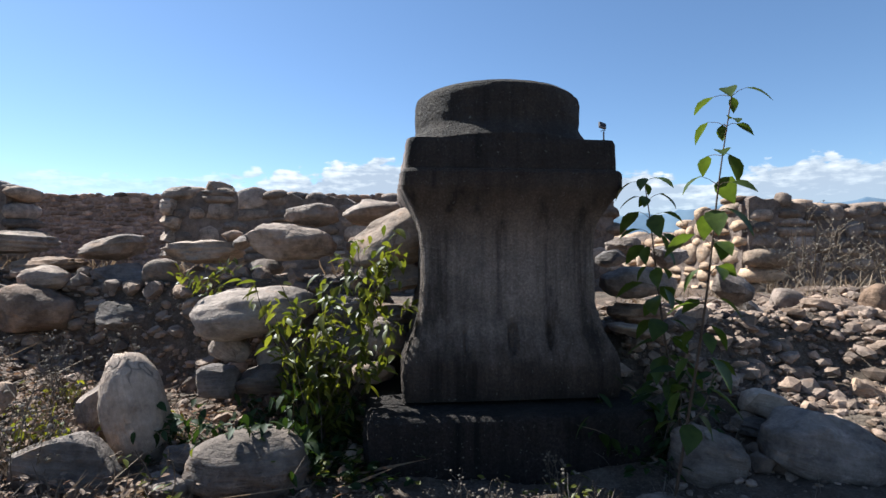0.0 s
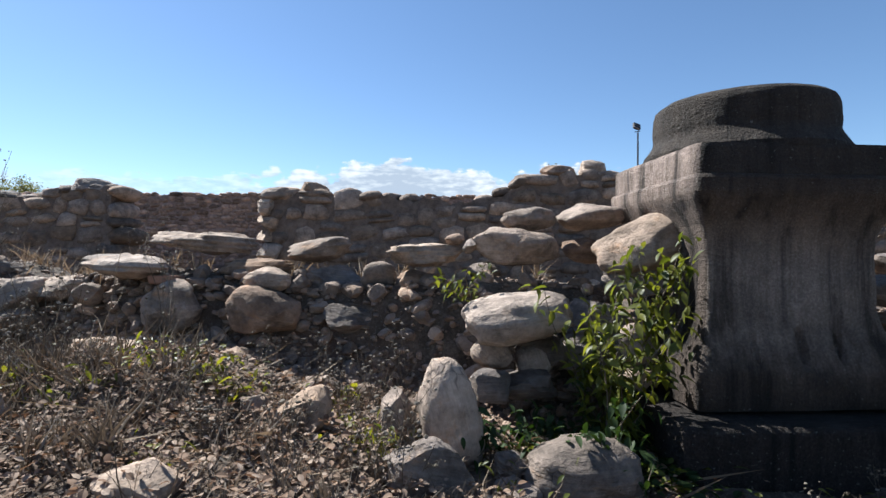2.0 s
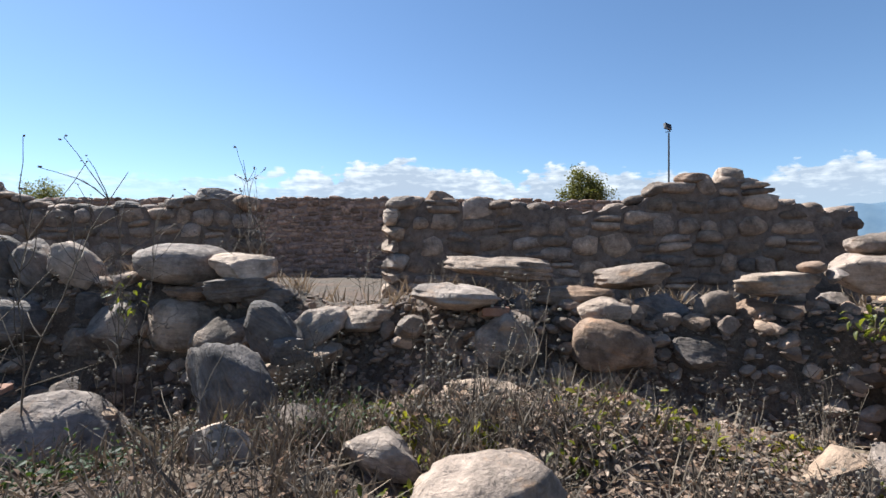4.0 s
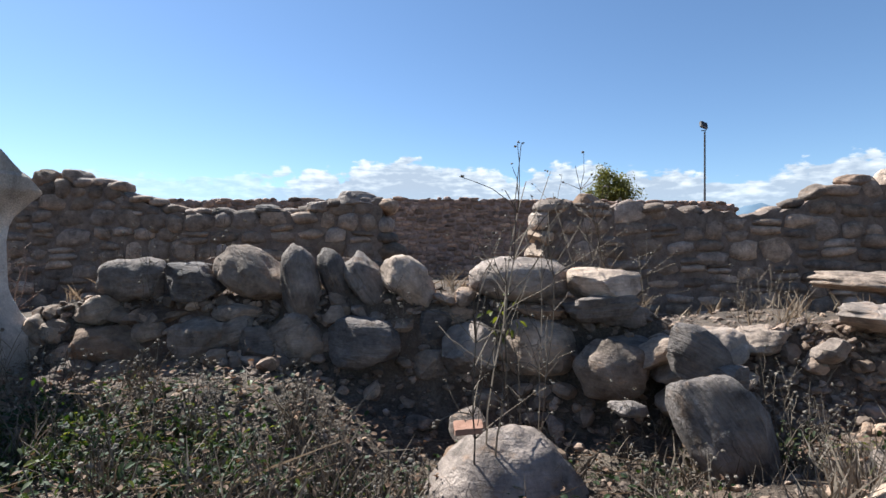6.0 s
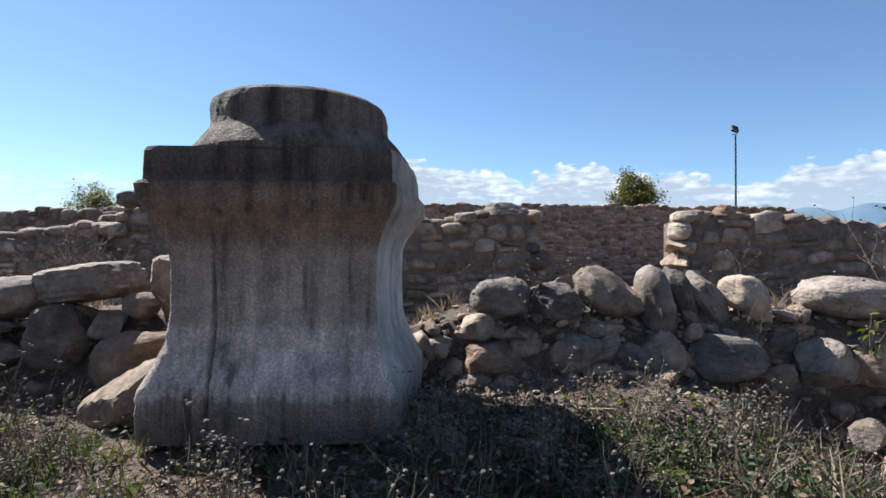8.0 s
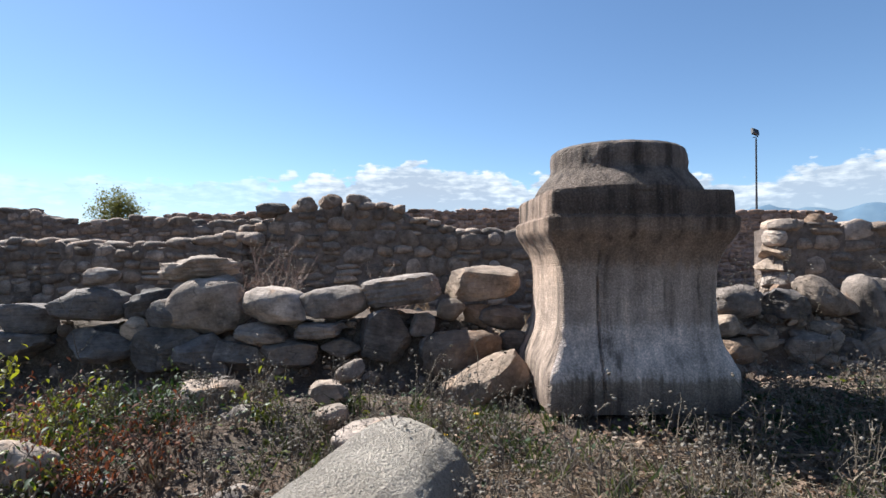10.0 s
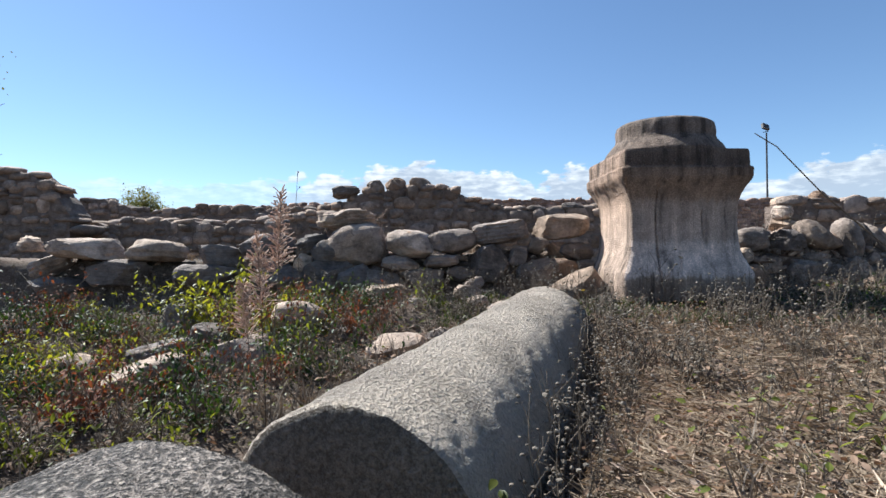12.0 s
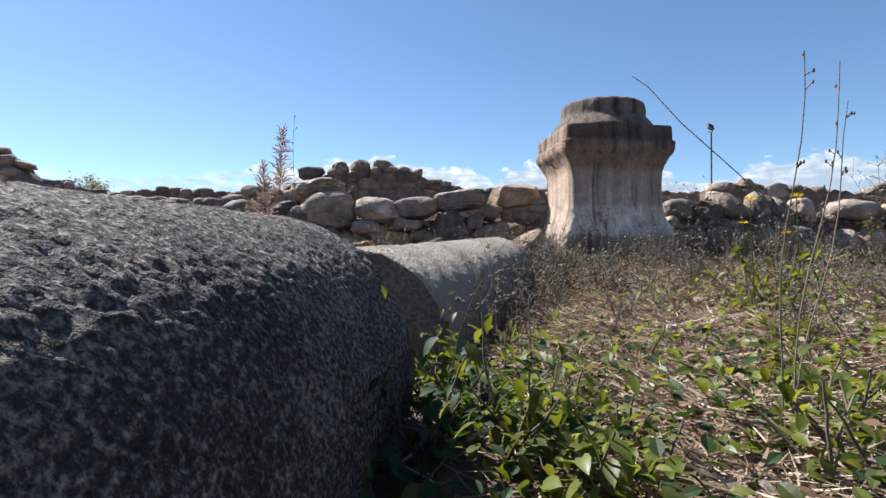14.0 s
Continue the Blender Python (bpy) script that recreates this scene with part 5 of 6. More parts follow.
def dry_weed(label, h, seed, branches=6, heads=3, head=0.0065, material=None, x=0, y=0, z=0, lean=0.25, stem=0.0022):
    """A dead forb: a few branching stems with seed heads."""
    r = np.random.RandomState(seed)
    thing = tagged(new("dry_weed"), label, "dry plant", "dry weeds along the bank")
    wood, tips = Heap(), Heap()
    hv, hf = ICO[1]
    for b_ in range(branches):
        main = bent(r, (r.uniform(-0.04, 0.04), r.uniform(-0.04, 0.04), -0.03), (r.uniform(-lean, lean), r.uniform(-lean, lean), 1), h * r.uniform(0.5, 1.05), 8, 0.14)
        tube(wood, main, stem, stem * 0.45, 3)
        for k in range(heads):
            i = r.randint(3, 8)
            tw = bent(r, main[i], (r.uniform(-1, 1), r.uniform(-1, 1), r.uniform(0.3, 1.3)), h * r.uniform(0.08, 0.3), 4, 0.22)
            tube(wood, tw, stem * 0.6, stem * 0.3, 3)
            for q in range(r.randint(1, 3)):
                s = head * r.uniform(0.5, 1.3)
                tips.add(turned(hv * (1, 1, 0.8) * (1 + 0.25 * r.normal(size=(len(hv), 1))), 0, 0, r.uniform(0, 6), tw[-1] + Vector(r.normal(size=3) * head * 1.2), s), hf)
    for nm, hp, mt in (("stalk", wood, material or MAT_DRY), ("seed_head", tips, MAT_SEED)):
        ob = tagged(new(nm, hp.mesh(nm, mt, False)), kind="stuff")
        ob.parent = thing
    thing.location = (x, y, z)
    return thing


def strewn(name, label, boxes, seed, kind, material, category="dry grass", wide=1.0, lift=0.0):
    """Straw lying about ('lie'), upright grass ('stand') or leaves of creeping plants ('leaf'), in one mesh."""
    r = np.random.RandomState(seed)
    hp = Heap()
    lp, lf = leaf_pts(1, 0.6, 0.2)
    for x0, x1, y0, y1, count, lo, hi in boxes:
        edge = 0.14 * min(1.0, (x1 - x0), (y1 - y0))   # patches fade out at their rims
        xs, ys = r.uniform(x0, x1, count) + r.normal(size=count) * edge, r.uniform(y0, y1, count) + r.normal(size=count) * edge
        if kind == "stand":
            cx, cy = r.uniform(x0, x1, max(1, count // 14)), r.uniform(y0, y1, max(1, count // 14))
            pick = r.randint(len(cx), size=count)
            xs, ys = cx[pick] + r.normal(size=count) * 0.03, cy[pick] + r.normal(size=count) * 0.03
        zs = height(xs, ys) + lift
        for x, y, z in zip(xs, ys, zs):
            s = r.uniform(lo, hi)
            if bare(x, y) and r.rand() < 0.85:
                continue
            if kind == "leaf":
                hp.add(turned(lp, r.uniform(-0.7, 0.7), r.uniform(-0.7, 0.5), r.uniform(0, 6.28), (x, y, z + r.uniform(0.01, 0.09)), s), lf)
                continue
            a = r.uniform(0, 6.28)
            up = r.uniform(-0.1, 0.35) if kind == "lie" else r.uniform(1.0, 3.0)
            d = np.array((math.cos(a), math.sin(a), up))
            d /= np.linalg.norm(d)
            side = np.cross(d, r.normal(size=3))
            side /= np.linalg.norm(side) + 1e-9
            wd = wide * r.uniform(0.001, 0.0028) * (1.6 if r.rand() < 0.12 else 1)
            bend = np.array((r.normal(), r.normal(), -0.4 if kind == "stand" else 0.25)) * s * 0.22
            p = np.array((x, y, z + 0.006))
            rows = [p, p + d * s * 0.5 + bend * 0.3, p + d * s + bend]
            hp.add([rows[0] - side * wd, rows[0] + side * wd, rows[1] - side * wd, rows[1] + side * wd, rows[2]], [(0, 1, 3), (0, 3, 2), (2, 3, 4)])
    return tagged(new(name, hp.mesh(name, material, False)), label, category, kind="stuff")


gravel("shale_chips", "flat grey shale chips on the collapsed slope", [(1.95, 4.4, 1.7, 3.6, 1500), (-0.6, 0.7, 2.0, 2.5, 260), (-1.6, -0.6, 2.4, 2.9, 160), (-6.7, -6.1, 2.6, 3.5, 120)], 603, 0.04, 0.16, MAT_FILL)
gravel("gravel", "grey broken stone chips strewn over the bank", [(-3.3, 0.6, 3.1, 4.3, 1100), (-6.6, -3.3, 3.6, 4.4, 500), (-8.2, -6.4, 3.4, 5.5, 500), (-2.8, 0.8, 1.3, 3.0, 3200), (-6.8, -2.6, 2.0, 3.4, 2200), (1.9, 4.2, 1.5, 3.6, 2400), (-6.8, -6.0, 2.3, 3.6, 500), (-13, -7.8, 1.2, 3.7, 1400), (-9, -6.8, -1.5, 2.4, 900)],
       601, 0.012, 0.07, MAT_FILL)
strewn("straw_litter", "matted dry straw and dead stalks on the ground",
       [(-9.0, -6.6, -1.8, 2.2, 38000, 0.03, 0.12), (-9.3, -8.2, -2.0, -0.2, 3500, 0.03, 0.1)], 611, "lie", MAT_STRAW)
strewn("sunlit_straw", "straw brightened for sun, matted on the slope", [(-9.1, -7.0, -1.9, -0.35, 18000, 0.03, 0.13)], 620, "lie", MAT_STRAW_SUN)
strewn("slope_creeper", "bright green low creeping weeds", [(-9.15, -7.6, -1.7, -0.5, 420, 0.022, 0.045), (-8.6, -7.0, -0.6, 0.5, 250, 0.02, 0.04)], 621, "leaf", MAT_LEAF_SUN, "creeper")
strewn("crest_grass", "dry grass on the crest of the rubble bank", [(-3.3, 0.6, 3.2, 4.6, 1500, 0.06, 0.22), (-6.6, -3.3, 3.8, 4.8, 900, 0.06, 0.2), (-13, -8, 4.1, 5.2, 900, 0.06, 0.2), (-8.0, -2.0, 4.8, 7.6, 1600, 0.06, 0.25), (2.2, 5.5, 2.9, 5.0, 700, 0.05, 0.2)], 623, "stand", MAT_STRAW, wide=1.6)
strewn("stalk_litter", "grey-brown dead stalks matted on the bank",
       [(-3, 0.9, 0.9, 2.6, 7000, 0.03, 0.14), (-7, -2.6, 1.2, 3.2, 5500, 0.03, 0.15), (-9, -6.8, 1.6, 3.3, 2500, 0.03, 0.12), (1, 4, 1.2, 3, 1200, 0.03, 0.1),
        (-13, -9.3, 0.0, 3.4, 12000, 0.03, 0.14)], 618, "lie", MAT_STALK)
strewn("fallen_stems", "long pale dead stems lying over the bank", [(-3, 0.6, 1.1, 2.5, 420, 0.12, 0.38), (-7, -2.6, 1.7, 3.0, 420, 0.12, 0.4), (-9, -7, -1.0, 2.3, 260, 0.12, 0.32), (-12.5, -9.8, 0.3, 3.2, 300, 0.12, 0.38)],
       619, "lie", MAT_STRAW, wide=1.9)
strewn("standing_grass", "tufts of dry upright grass",
       [(-3, 0.6, 1.0, 2.3, 1300, 0.07, 0.2), (-7, -2.6, 1.5, 2.9, 1500, 0.07, 0.2), (-9, -6.9, 1.8, 2.7, 700, 0.06, 0.2), (-8.9, -6.6, -1.0, 2.2, 1800, 0.05, 0.16), (-12.5, -9.4, 0.2, 3.3, 2200, 0.08, 0.28),
        (1.2, 3.4, 1.2, 2.0, 500, 0.05, 0.15)], 612, "stand", MAT_STALK)
MAT_LITTER = leaf_mat("dead_leaf", (0.16, 0.09, 0.055), (0.44, 0.31, 0.22), 0.85, 0.2, (1.2, 0.95, 0.75))
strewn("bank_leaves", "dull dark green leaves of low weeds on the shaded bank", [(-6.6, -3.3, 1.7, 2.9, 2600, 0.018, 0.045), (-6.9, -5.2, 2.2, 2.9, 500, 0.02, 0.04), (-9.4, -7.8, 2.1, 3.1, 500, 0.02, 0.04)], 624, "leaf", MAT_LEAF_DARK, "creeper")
strewn("tangled_grass", "dense tangle of dry upright grass", [(-3.2, -1.5, 1.4, 2.5, 1700, 0.08, 0.2), (-3.2, -2.0, 1.7, 2.6, 500, 0.1, 0.22), (-1.5, -0.2, 1.3, 2.0, 500, 0.06, 0.16)], 625, "stand", MAT_STALK, wide=1.3)
strewn("tangled_stalks", "tangle of thin dark dry stalks", [(-3.2, -1.4, 1.4, 2.6, 1000, 0.1, 0.28), (-5.2, -3.2, 1.8, 2.9, 700, 0.1, 0.28)], 626, "stand", MAT_DRY, wide=1.5)
# litter colour again, raised to paint sun on the eastern bank
MAT_LITTER_SUN = leaf_mat("sunlit_dead_leaf", (0.24, 0.16, 0.11), (0.58, 0.45, 0.35), 0.85, 0.2, (1.2, 0.95, 0.8))
strewn("brown_litter", "dead brown leaves and stalks", [(-3, 0.6, 1.1, 2.5, 2800, 0.018, 0.042), (-7, -2.6, 1.6, 3.2, 2400, 0.018, 0.04), (-9, -6.8, -1.5, 2.6, 4500, 0.012, 0.03), (-13, -9.4, 0.1, 3.4, 4000, 0.018, 0.04)], 613, "leaf", MAT_LITTER)
strewn("leaf_litter", "brown dead leaves lightened for sun on the bank", [(-1.9, 0.2, 1.1, 2.3, 3600, 0.014, 0.034)], 627, "leaf", MAT_LITTER_SUN)
strewn("dead_twigs", "tangle of thin dead grey-brown twigs", [(-3, 0.5, 1.2, 2.4, 500, 0.08, 0.22), (-7, -2.6, 1.6, 3.1, 1500, 0.08, 0.26), (-9, -6.8, -0.9, 2.6, 500, 0.05, 0.16), (-12.5, -9.5, 0.2, 3.3, 2600, 0.08, 0.25)], 616, "stand", MAT_DRY)
strewn("creeper", "low green creeping plants", [(-9.1, -8.2, -1.55, -0.6, 220, 0.02, 0.045), (-8.6, -7.6, -1.4, -0.8, 120, 0.025, 0.05), (-5.9, -5.0, 2.3, 2.9, 130, 0.02, 0.045), (-2.7, -2.3, 2.35, 2.75, 90, 0.02, 0.04), (-1.8, -1.2, 2.2, 2.6, 60, 0.02, 0.05),
       (-9.6, -8.2, 2.3, 2.9, 160, 0.02, 0.05), (0.1, 0.8, 1.7, 2.1, 160, 0.03, 0.06), (-4.9, -4.2, 1.8, 2.3, 160, 0.015, 0.04), (-11.8, -9.5, 2.0, 3.2, 500, 0.02, 0.05), (-12.5, -9.8, 0.2, 2.0, 1100, 0.015, 0.04), (-7.3, -6.3, 2.0, 2.6, 140, 0.02, 0.04), (1.2, 1.6, 1.5, 1.8, 50, 0.02, 0.05)],
       614, "leaf", MAT_LEAF, "creeper")
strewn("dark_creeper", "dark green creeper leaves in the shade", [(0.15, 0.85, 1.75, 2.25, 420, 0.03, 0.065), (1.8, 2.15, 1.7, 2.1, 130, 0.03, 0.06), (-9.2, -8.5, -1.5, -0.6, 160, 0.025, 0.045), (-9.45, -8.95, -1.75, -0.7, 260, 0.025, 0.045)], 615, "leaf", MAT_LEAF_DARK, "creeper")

leafy_bush("leafy green bush growing beside the dark pedestal", 0.46, 2.08, 0.82, 0.3, 14, 620, 0.066, MAT_LEAF, 701, lean=(0.08, 0))
leafy_bush("leafy green shoots climbing the boulder", 0.62, 2.12, 0.62, 0.2, 5, 150, 0.066, MAT_LEAF, 721, z=1.0)
# the next two paint the shadow under the bush with near-black leaves
leafy_bush("leafy undergrowth darkened for shade at the foot of the wall", 0.42, 1.95, 0.45, 0.7, 12, 480, 0.06, MAT_LEAF_DARK, 702)
leafy_bush("leafy undergrowth darkened for shade between the boulders", 0.02, 2.02, 0.3, 0.5, 8, 190, 0.055, MAT_LEAF_DARK, 722)
leafy_bush("small green sprig between stones", 0.0, 1.62, 0.28, 0.3, 4, 46, 0.04, MAT_LEAF, 703)
leafy_bush("pale yellow-green weed on the bank", -0.35, 2.1, 0.25, 0.5, 8, 110, 0.045, MAT_LEAF_YELLOW, 704)
leafy_bush("pale yellow-green weed on the bank", -1.35, 2.25, 0.16, 0.4, 5, 50, 0.045, MAT_LEAF_YELLOW, 705)
for i, (x, y, h, w) in enumerate([(-1.15, 2.15, 0.2, 0.35), (-1.6, 2.3, 0.17, 0.35), (-2.35, 2.35, 0.2, 0.4), (-2.05, 2.2, 0.14, 0.3), (-0.75, 2.3, 0.16, 0.3)]):
    leafy_bush("pale yellow-green weed on the bank", x, y, h, w, 7, 80, 0.045, MAT_LEAF_YELLOW, 1300 + i, broad=0.5)
leafy_bush("small green weed on the rubble", -0.15, 2.5, 0.22, 0.3, 5, 70, 0.045, MAT_LEAF, 706, z=1.2)
leafy_bush("spindly green weed on the wall stones", -4.0, 3.3, 0.3, 0.18, 3, 24, 0.05, MAT_LEAF, 707, z=1.2)
leafy_bush("yellowing bush before the low wall", -11.0, 2.7, 0.72, 0.9, 30, 1100, 0.05, MAT_LEAF_YELLOW, 708)
leafy_bush("green bush before the low wall", -10.5, 2.6, 0.4, 0.8, 16, 460, 0.045, MAT_LEAF, 709)
leafy_bush("green weed before the low wall", -9.3, 2.75, 0.3, 0.4, 6, 90, 0.045, MAT_LEAF, 710)
leafy_bush("green sprig beside the fallen shaft", -9.28, -0.95, 0.38, 0.16, 4, 34, 0.042, MAT_LEAF, 711)
leafy_bush("green sprig beside the fallen shaft", -8.98, -0.62, 0.3, 0.12, 3, 22, 0.04, MAT_LEAF, 712)
leafy_bush("green weed with narrow leaves on the dry slope", -7.95, -0.25, 0.36, 0.25, 9, 150, 0.045, MAT_LEAF, 713)
leafy_bush("rust-red dry weed before the wall", -11.6, 2.2, 0.4, 0.5, 12, 200, 0.03, MAT_RED, 718)
leafy_bush("dark green weed clump before the wall", -11.9, 2.6, 0.35, 0.7, 12, 300, 0.045, MAT_LEAF_DARK, 719)
leafy_bush("dark green weed clump before the wall", -10.0, 2.75, 0.3, 0.6, 10, 220, 0.045, MAT_LEAF_DARK, 720)
leafy_bush("rust-red dry weed beside the shaft", -10.25, 2.1, 0.42, 0.4, 10, 180, 0.03, MAT_RED, 714)
leafy_bush("rust-red dry weed beside the wall", -9.75, 2.35, 0.4, 0.35, 9, 150, 0.03, MAT_RED, 715)
leafy_bush("small rust-red dry weed", -10.8, 1.9, 0.35, 0.35, 8, 130, 0.03, MAT_RED, 716)
leafy_bush("dark ivy shoots at the foot of the pale pedestal", -7.25, 2.5, 0.2, 0.5, 8, 90, 0.05, MAT_LEAF_DARK, 717)

r = np.random.RandomState(88)
for i in range(26):
    x, y = -9.15 + 1.3 * r.rand() ** 1.8, r.uniform(-1.5, -0.6)
    if y > -0.9 and x > -8.3 and r.rand() < 0.6:
        continue
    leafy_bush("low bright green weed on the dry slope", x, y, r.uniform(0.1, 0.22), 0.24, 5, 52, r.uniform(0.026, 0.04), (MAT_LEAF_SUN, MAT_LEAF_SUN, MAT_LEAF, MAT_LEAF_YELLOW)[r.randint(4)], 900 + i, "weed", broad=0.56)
for i in range(105):
    x, y = r.uniform(-12.6, -9.6), r.uniform(0.3, 3.2)
    if x > -9.75 - 0.38 * max(0.0, 1.6 - y):
        continue
    mt, hue = ((MAT_LEAF_YELLOW, "yellow-green"), (MAT_LEAF, "green"), (MAT_RED, "rust-red"), (MAT_RED, "rust-brown"), (MAT_LEAF_DARK, "dark green"), (MAT_LEAF_DARK, "dark green"), (MAT_DULL, "dull green"))[r.randint(7)]
    leafy_bush(f"{hue} weed growing among fallen stones", x, y, r.uniform(0.2, 0.48), 0.42, 9, 190, 0.034, mt, 950 + i, "weed")

for i in range(30):
    x, y = r.uniform(-6.6, -2.4), r.uniform(1.9, 2.75)
    if bare(x, y):
        continue
    leafy_bush("low dull green weed on the shaded bank", x, y, r.uniform(0.1, 0.3), 0.4, 8, 120, r.uniform(0.022, 0.034), (MAT_DULL, MAT_DULL, MAT_LEAF_DARK)[r.randint(3)], 1100 + i, "weed")
for i in range(12):
    x, y = r.uniform(-2.6, 0.1), r.uniform(1.5, 2.4)
    leafy_bush("low dull green weed on the bank", x, y, r.uniform(0.08, 0.2), 0.3, 6, 60, r.uniform(0.035, 0.05), (MAT_LEAF_YELLOW, MAT_LEAF_YELLOW, MAT_LEAF)[r.randint(3)], 1150 + i, "weed")

for i in range(9):
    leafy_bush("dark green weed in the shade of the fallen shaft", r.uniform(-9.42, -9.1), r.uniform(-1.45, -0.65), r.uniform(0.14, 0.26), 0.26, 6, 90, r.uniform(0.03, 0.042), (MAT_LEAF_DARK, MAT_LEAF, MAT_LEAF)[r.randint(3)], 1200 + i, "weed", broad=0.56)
for i in range(22):
    x, y = r.uniform(-5.9, -3.5), r.uniform(1.75, 2.7)
    if bare(x, y):
        continue
    leafy_bush("dark leafy weed on the shaded bank", x, y, r.uniform(0.14, 0.3), 0.45, 9, 130, r.uniform(0.024, 0.036), (MAT_LEAF_DARK, MAT_DULL)[r.randint(2)], 1230 + i, "weed")

# saplings with large leaves on short stalks
def sapling(label, base, way, tall, first, leaf, seed):
    r = np.random.RandomState(seed)
    thing = tagged(new("sapling"), label, "sapling")
    line = bent(r, base, way, tall, 14, 0.025)
    hp = Heap()
    tube(hp, line, 0.007, 0.002, 6)
    blade = mesh_of("leaf", *leaf_pts(leaf, leaf * 0.62, 0.4), MAT_LEAF_BIG, True)
    for i in range(first, 15):
        for side in range(3 if i < 13 else 4):
            a = i * 1.4 + side * (2.1 if i < 13 else 1.57) + r.uniform(-0.5, 0.5)
            out = Vector((math.cos(a), math.sin(a), r.uniform(0.1, 0.7)))
            tip = line[i] + out * leaf * r.uniform(0.25, 0.6)
            tube(hp, [line[i], line[i].lerp(tip, 0.5) + Vector((0, 0, 0.006)), tip], 0.0016, 0.001, 4)
            k = r.uniform(0.65, 1.15) * (0.75 if i > 12 else 1)
            ob = new("leaf", blade)
            ob.parent = thing
            ob.matrix_world = Matrix.Translation(tip) @ Euler((r.uniform(-0.5, 0.5), r.uniform(0.0, 0.75), a + r.uniform(-0.4, 0.4))).to_matrix().to_4x4() @ Matrix.Diagonal((k, k, k, 1))
    ob = new("stem", hp.mesh("stem", MAT_BARK))
    ob.parent = thing


sapling("slender sapling with large drooping green leaves", (1.83, 1.56, 0.42), (0.17, 0.0, 1), 1.58, 3, 0.12, 77)
sapling("small leafy sapling beside the collapsed wall", (2.08, 1.93, 0.6), (-0.17, 0.02, 1), 1.12, 2, 0.12, 78)
for i, (x, y, h) in enumerate([(2.0, 1.85, 0.5), (1.85, 1.9, 0.35)]):
    leafy_bush("dark leafy undergrowth below the sapling", x, y, h, 0.3, 6, 70, 0.085, MAT_LEAF_DARK, 740 + i)

# dead forbs: some kinds, set out along the bank
kinds = [dry_weed("dry brown weed with pale seed heads", 0.34, 801, 6, 4, x=-5.3, y=2.6, z=ground_z(-5.3, 2.6)),
         dry_weed("low dry weed with pale seed heads", 0.22, 802, 8, 4, x=-4.6, y=2.5, z=ground_z(-4.6, 2.5)),
         dry_weed("tall thin dry brown weed", 0.55, 803, 4, 4, x=-6.1, y=2.7, z=ground_z(-6.1, 2.7)),
         dry_weed("tangled low dry brown weed", 0.28, 804, 10, 3, lean=0.8, x=-3.4, y=2.3, z=ground_z(-3.4, 2.3))]


def weeds(x0, x1, y0, y1, count, seed, pick=(0, 1, 2, 3), lo=0.7, hi=1.25):
    r = np.random.RandomState(seed)
    for i in range(count):
        x, y = r.uniform(x0, x1), r.uniform(y0, y1)
        if bare(x, y):
            continue
        ob = copy_thing(kinds[pick[r.randint(len(pick))]], pose(x, y, ground_z(x, y) - 0.01, 0, 0, r.uniform(0, 360)))
        ob.scale = (r.uniform(lo, hi),) * 3


def plume(label, x, y, h, seed):
    """A tall forb that ends in a dense feathery seed plume."""
    r = np.random.RandomState(seed)
    thing = tagged(new("dry_weed"), label, "dry plant", "dry weeds along the bank")
    wood, fluff = Heap(), Heap()
    for k in range(3):
        line = bent(r, (x + r.uniform(-0.04, 0.04), y, ground_z(x, y) - 0.03), (r.uniform(-0.06, 0.06), r.uniform(-0.05, 0.05), 1), h * (1 - 0.16 * k), 10, 0.04)
        tube(wood, line, 0.003, 0.0012)
        for q in range(190):
            u = 9.99 - 2.9 * r.rand() ** 1.3
            i = int(u)
            p = line[i].lerp(line[i + 1], u - i)
            tw = bent(r, p, (r.normal(), r.normal(), 0.7), 0.1 * (1.3 - (u - 5.5) / 5) * r.uniform(0.4, 1), 3, 0.3)
            tube(fluff, tw, 0.001, 0.0026, 3)
    for nm, hp, mt in (("stalk", wood, MAT_DRY), ("plume", fluff, MAT_PLUME)):
        ob = tagged(new(nm, hp.mesh(nm, mt, False)), kind="stuff")
        ob.parent = thing


MAT_PLUME = leaf_mat("feathery_plume", (0.58, 0.45, 0.37), (0.85, 0.72, 0.62), 0.9, 0.4, (1.15, 0.95, 0.85))
weeds(-6.8, -2.6, 2.2, 3.0, 62, 811)
weeds(-3.2, -0.3, 1.5, 2.5, 34, 812, (0, 1, 2, 3))
weeds(-8.6, -6.9, 0.6, 2.3, 30, 813, (0, 2, 3, 3), 0.9, 1.4)
weeds(-8.9, -7.4, -0.2, 1.4, 18, 814, (0, 2, 3), 0.7, 1.1)
weeds(-10.0, -7.9, 2.4, 3.1, 22, 815, (0, 1, 2))
weeds(-12.8, -9.7, 1.5, 3.3, 50, 816, (0, 1, 2, 3), 0.8, 1.4)
weeds(-12.6, -10.2, 0.2, 1.5, 34, 823, (0, 1, 3), 0.7, 1.2)
weeds(-9.2, -7.75, 2.2, 3.1, 22, 824, (0, 1, 3), 0.6, 1.0)
strewn("green_grass", "low green grass tufts", [(-9.3, -7.7, 2.0, 3.0, 900, 0.05, 0.16), (-6.6, -5.6, 2.2, 2.8, 300, 0.04, 0.12), (-8.3, -6.6, 1.6, 2.4, 500, 0.04, 0.12)], 622, "stand", MAT_DULL, "grass", wide=1.6)
weeds(-9.4, -8.3, 2.0, 2.7, 16, 821, (0, 2, 3), 0.8, 1.2)
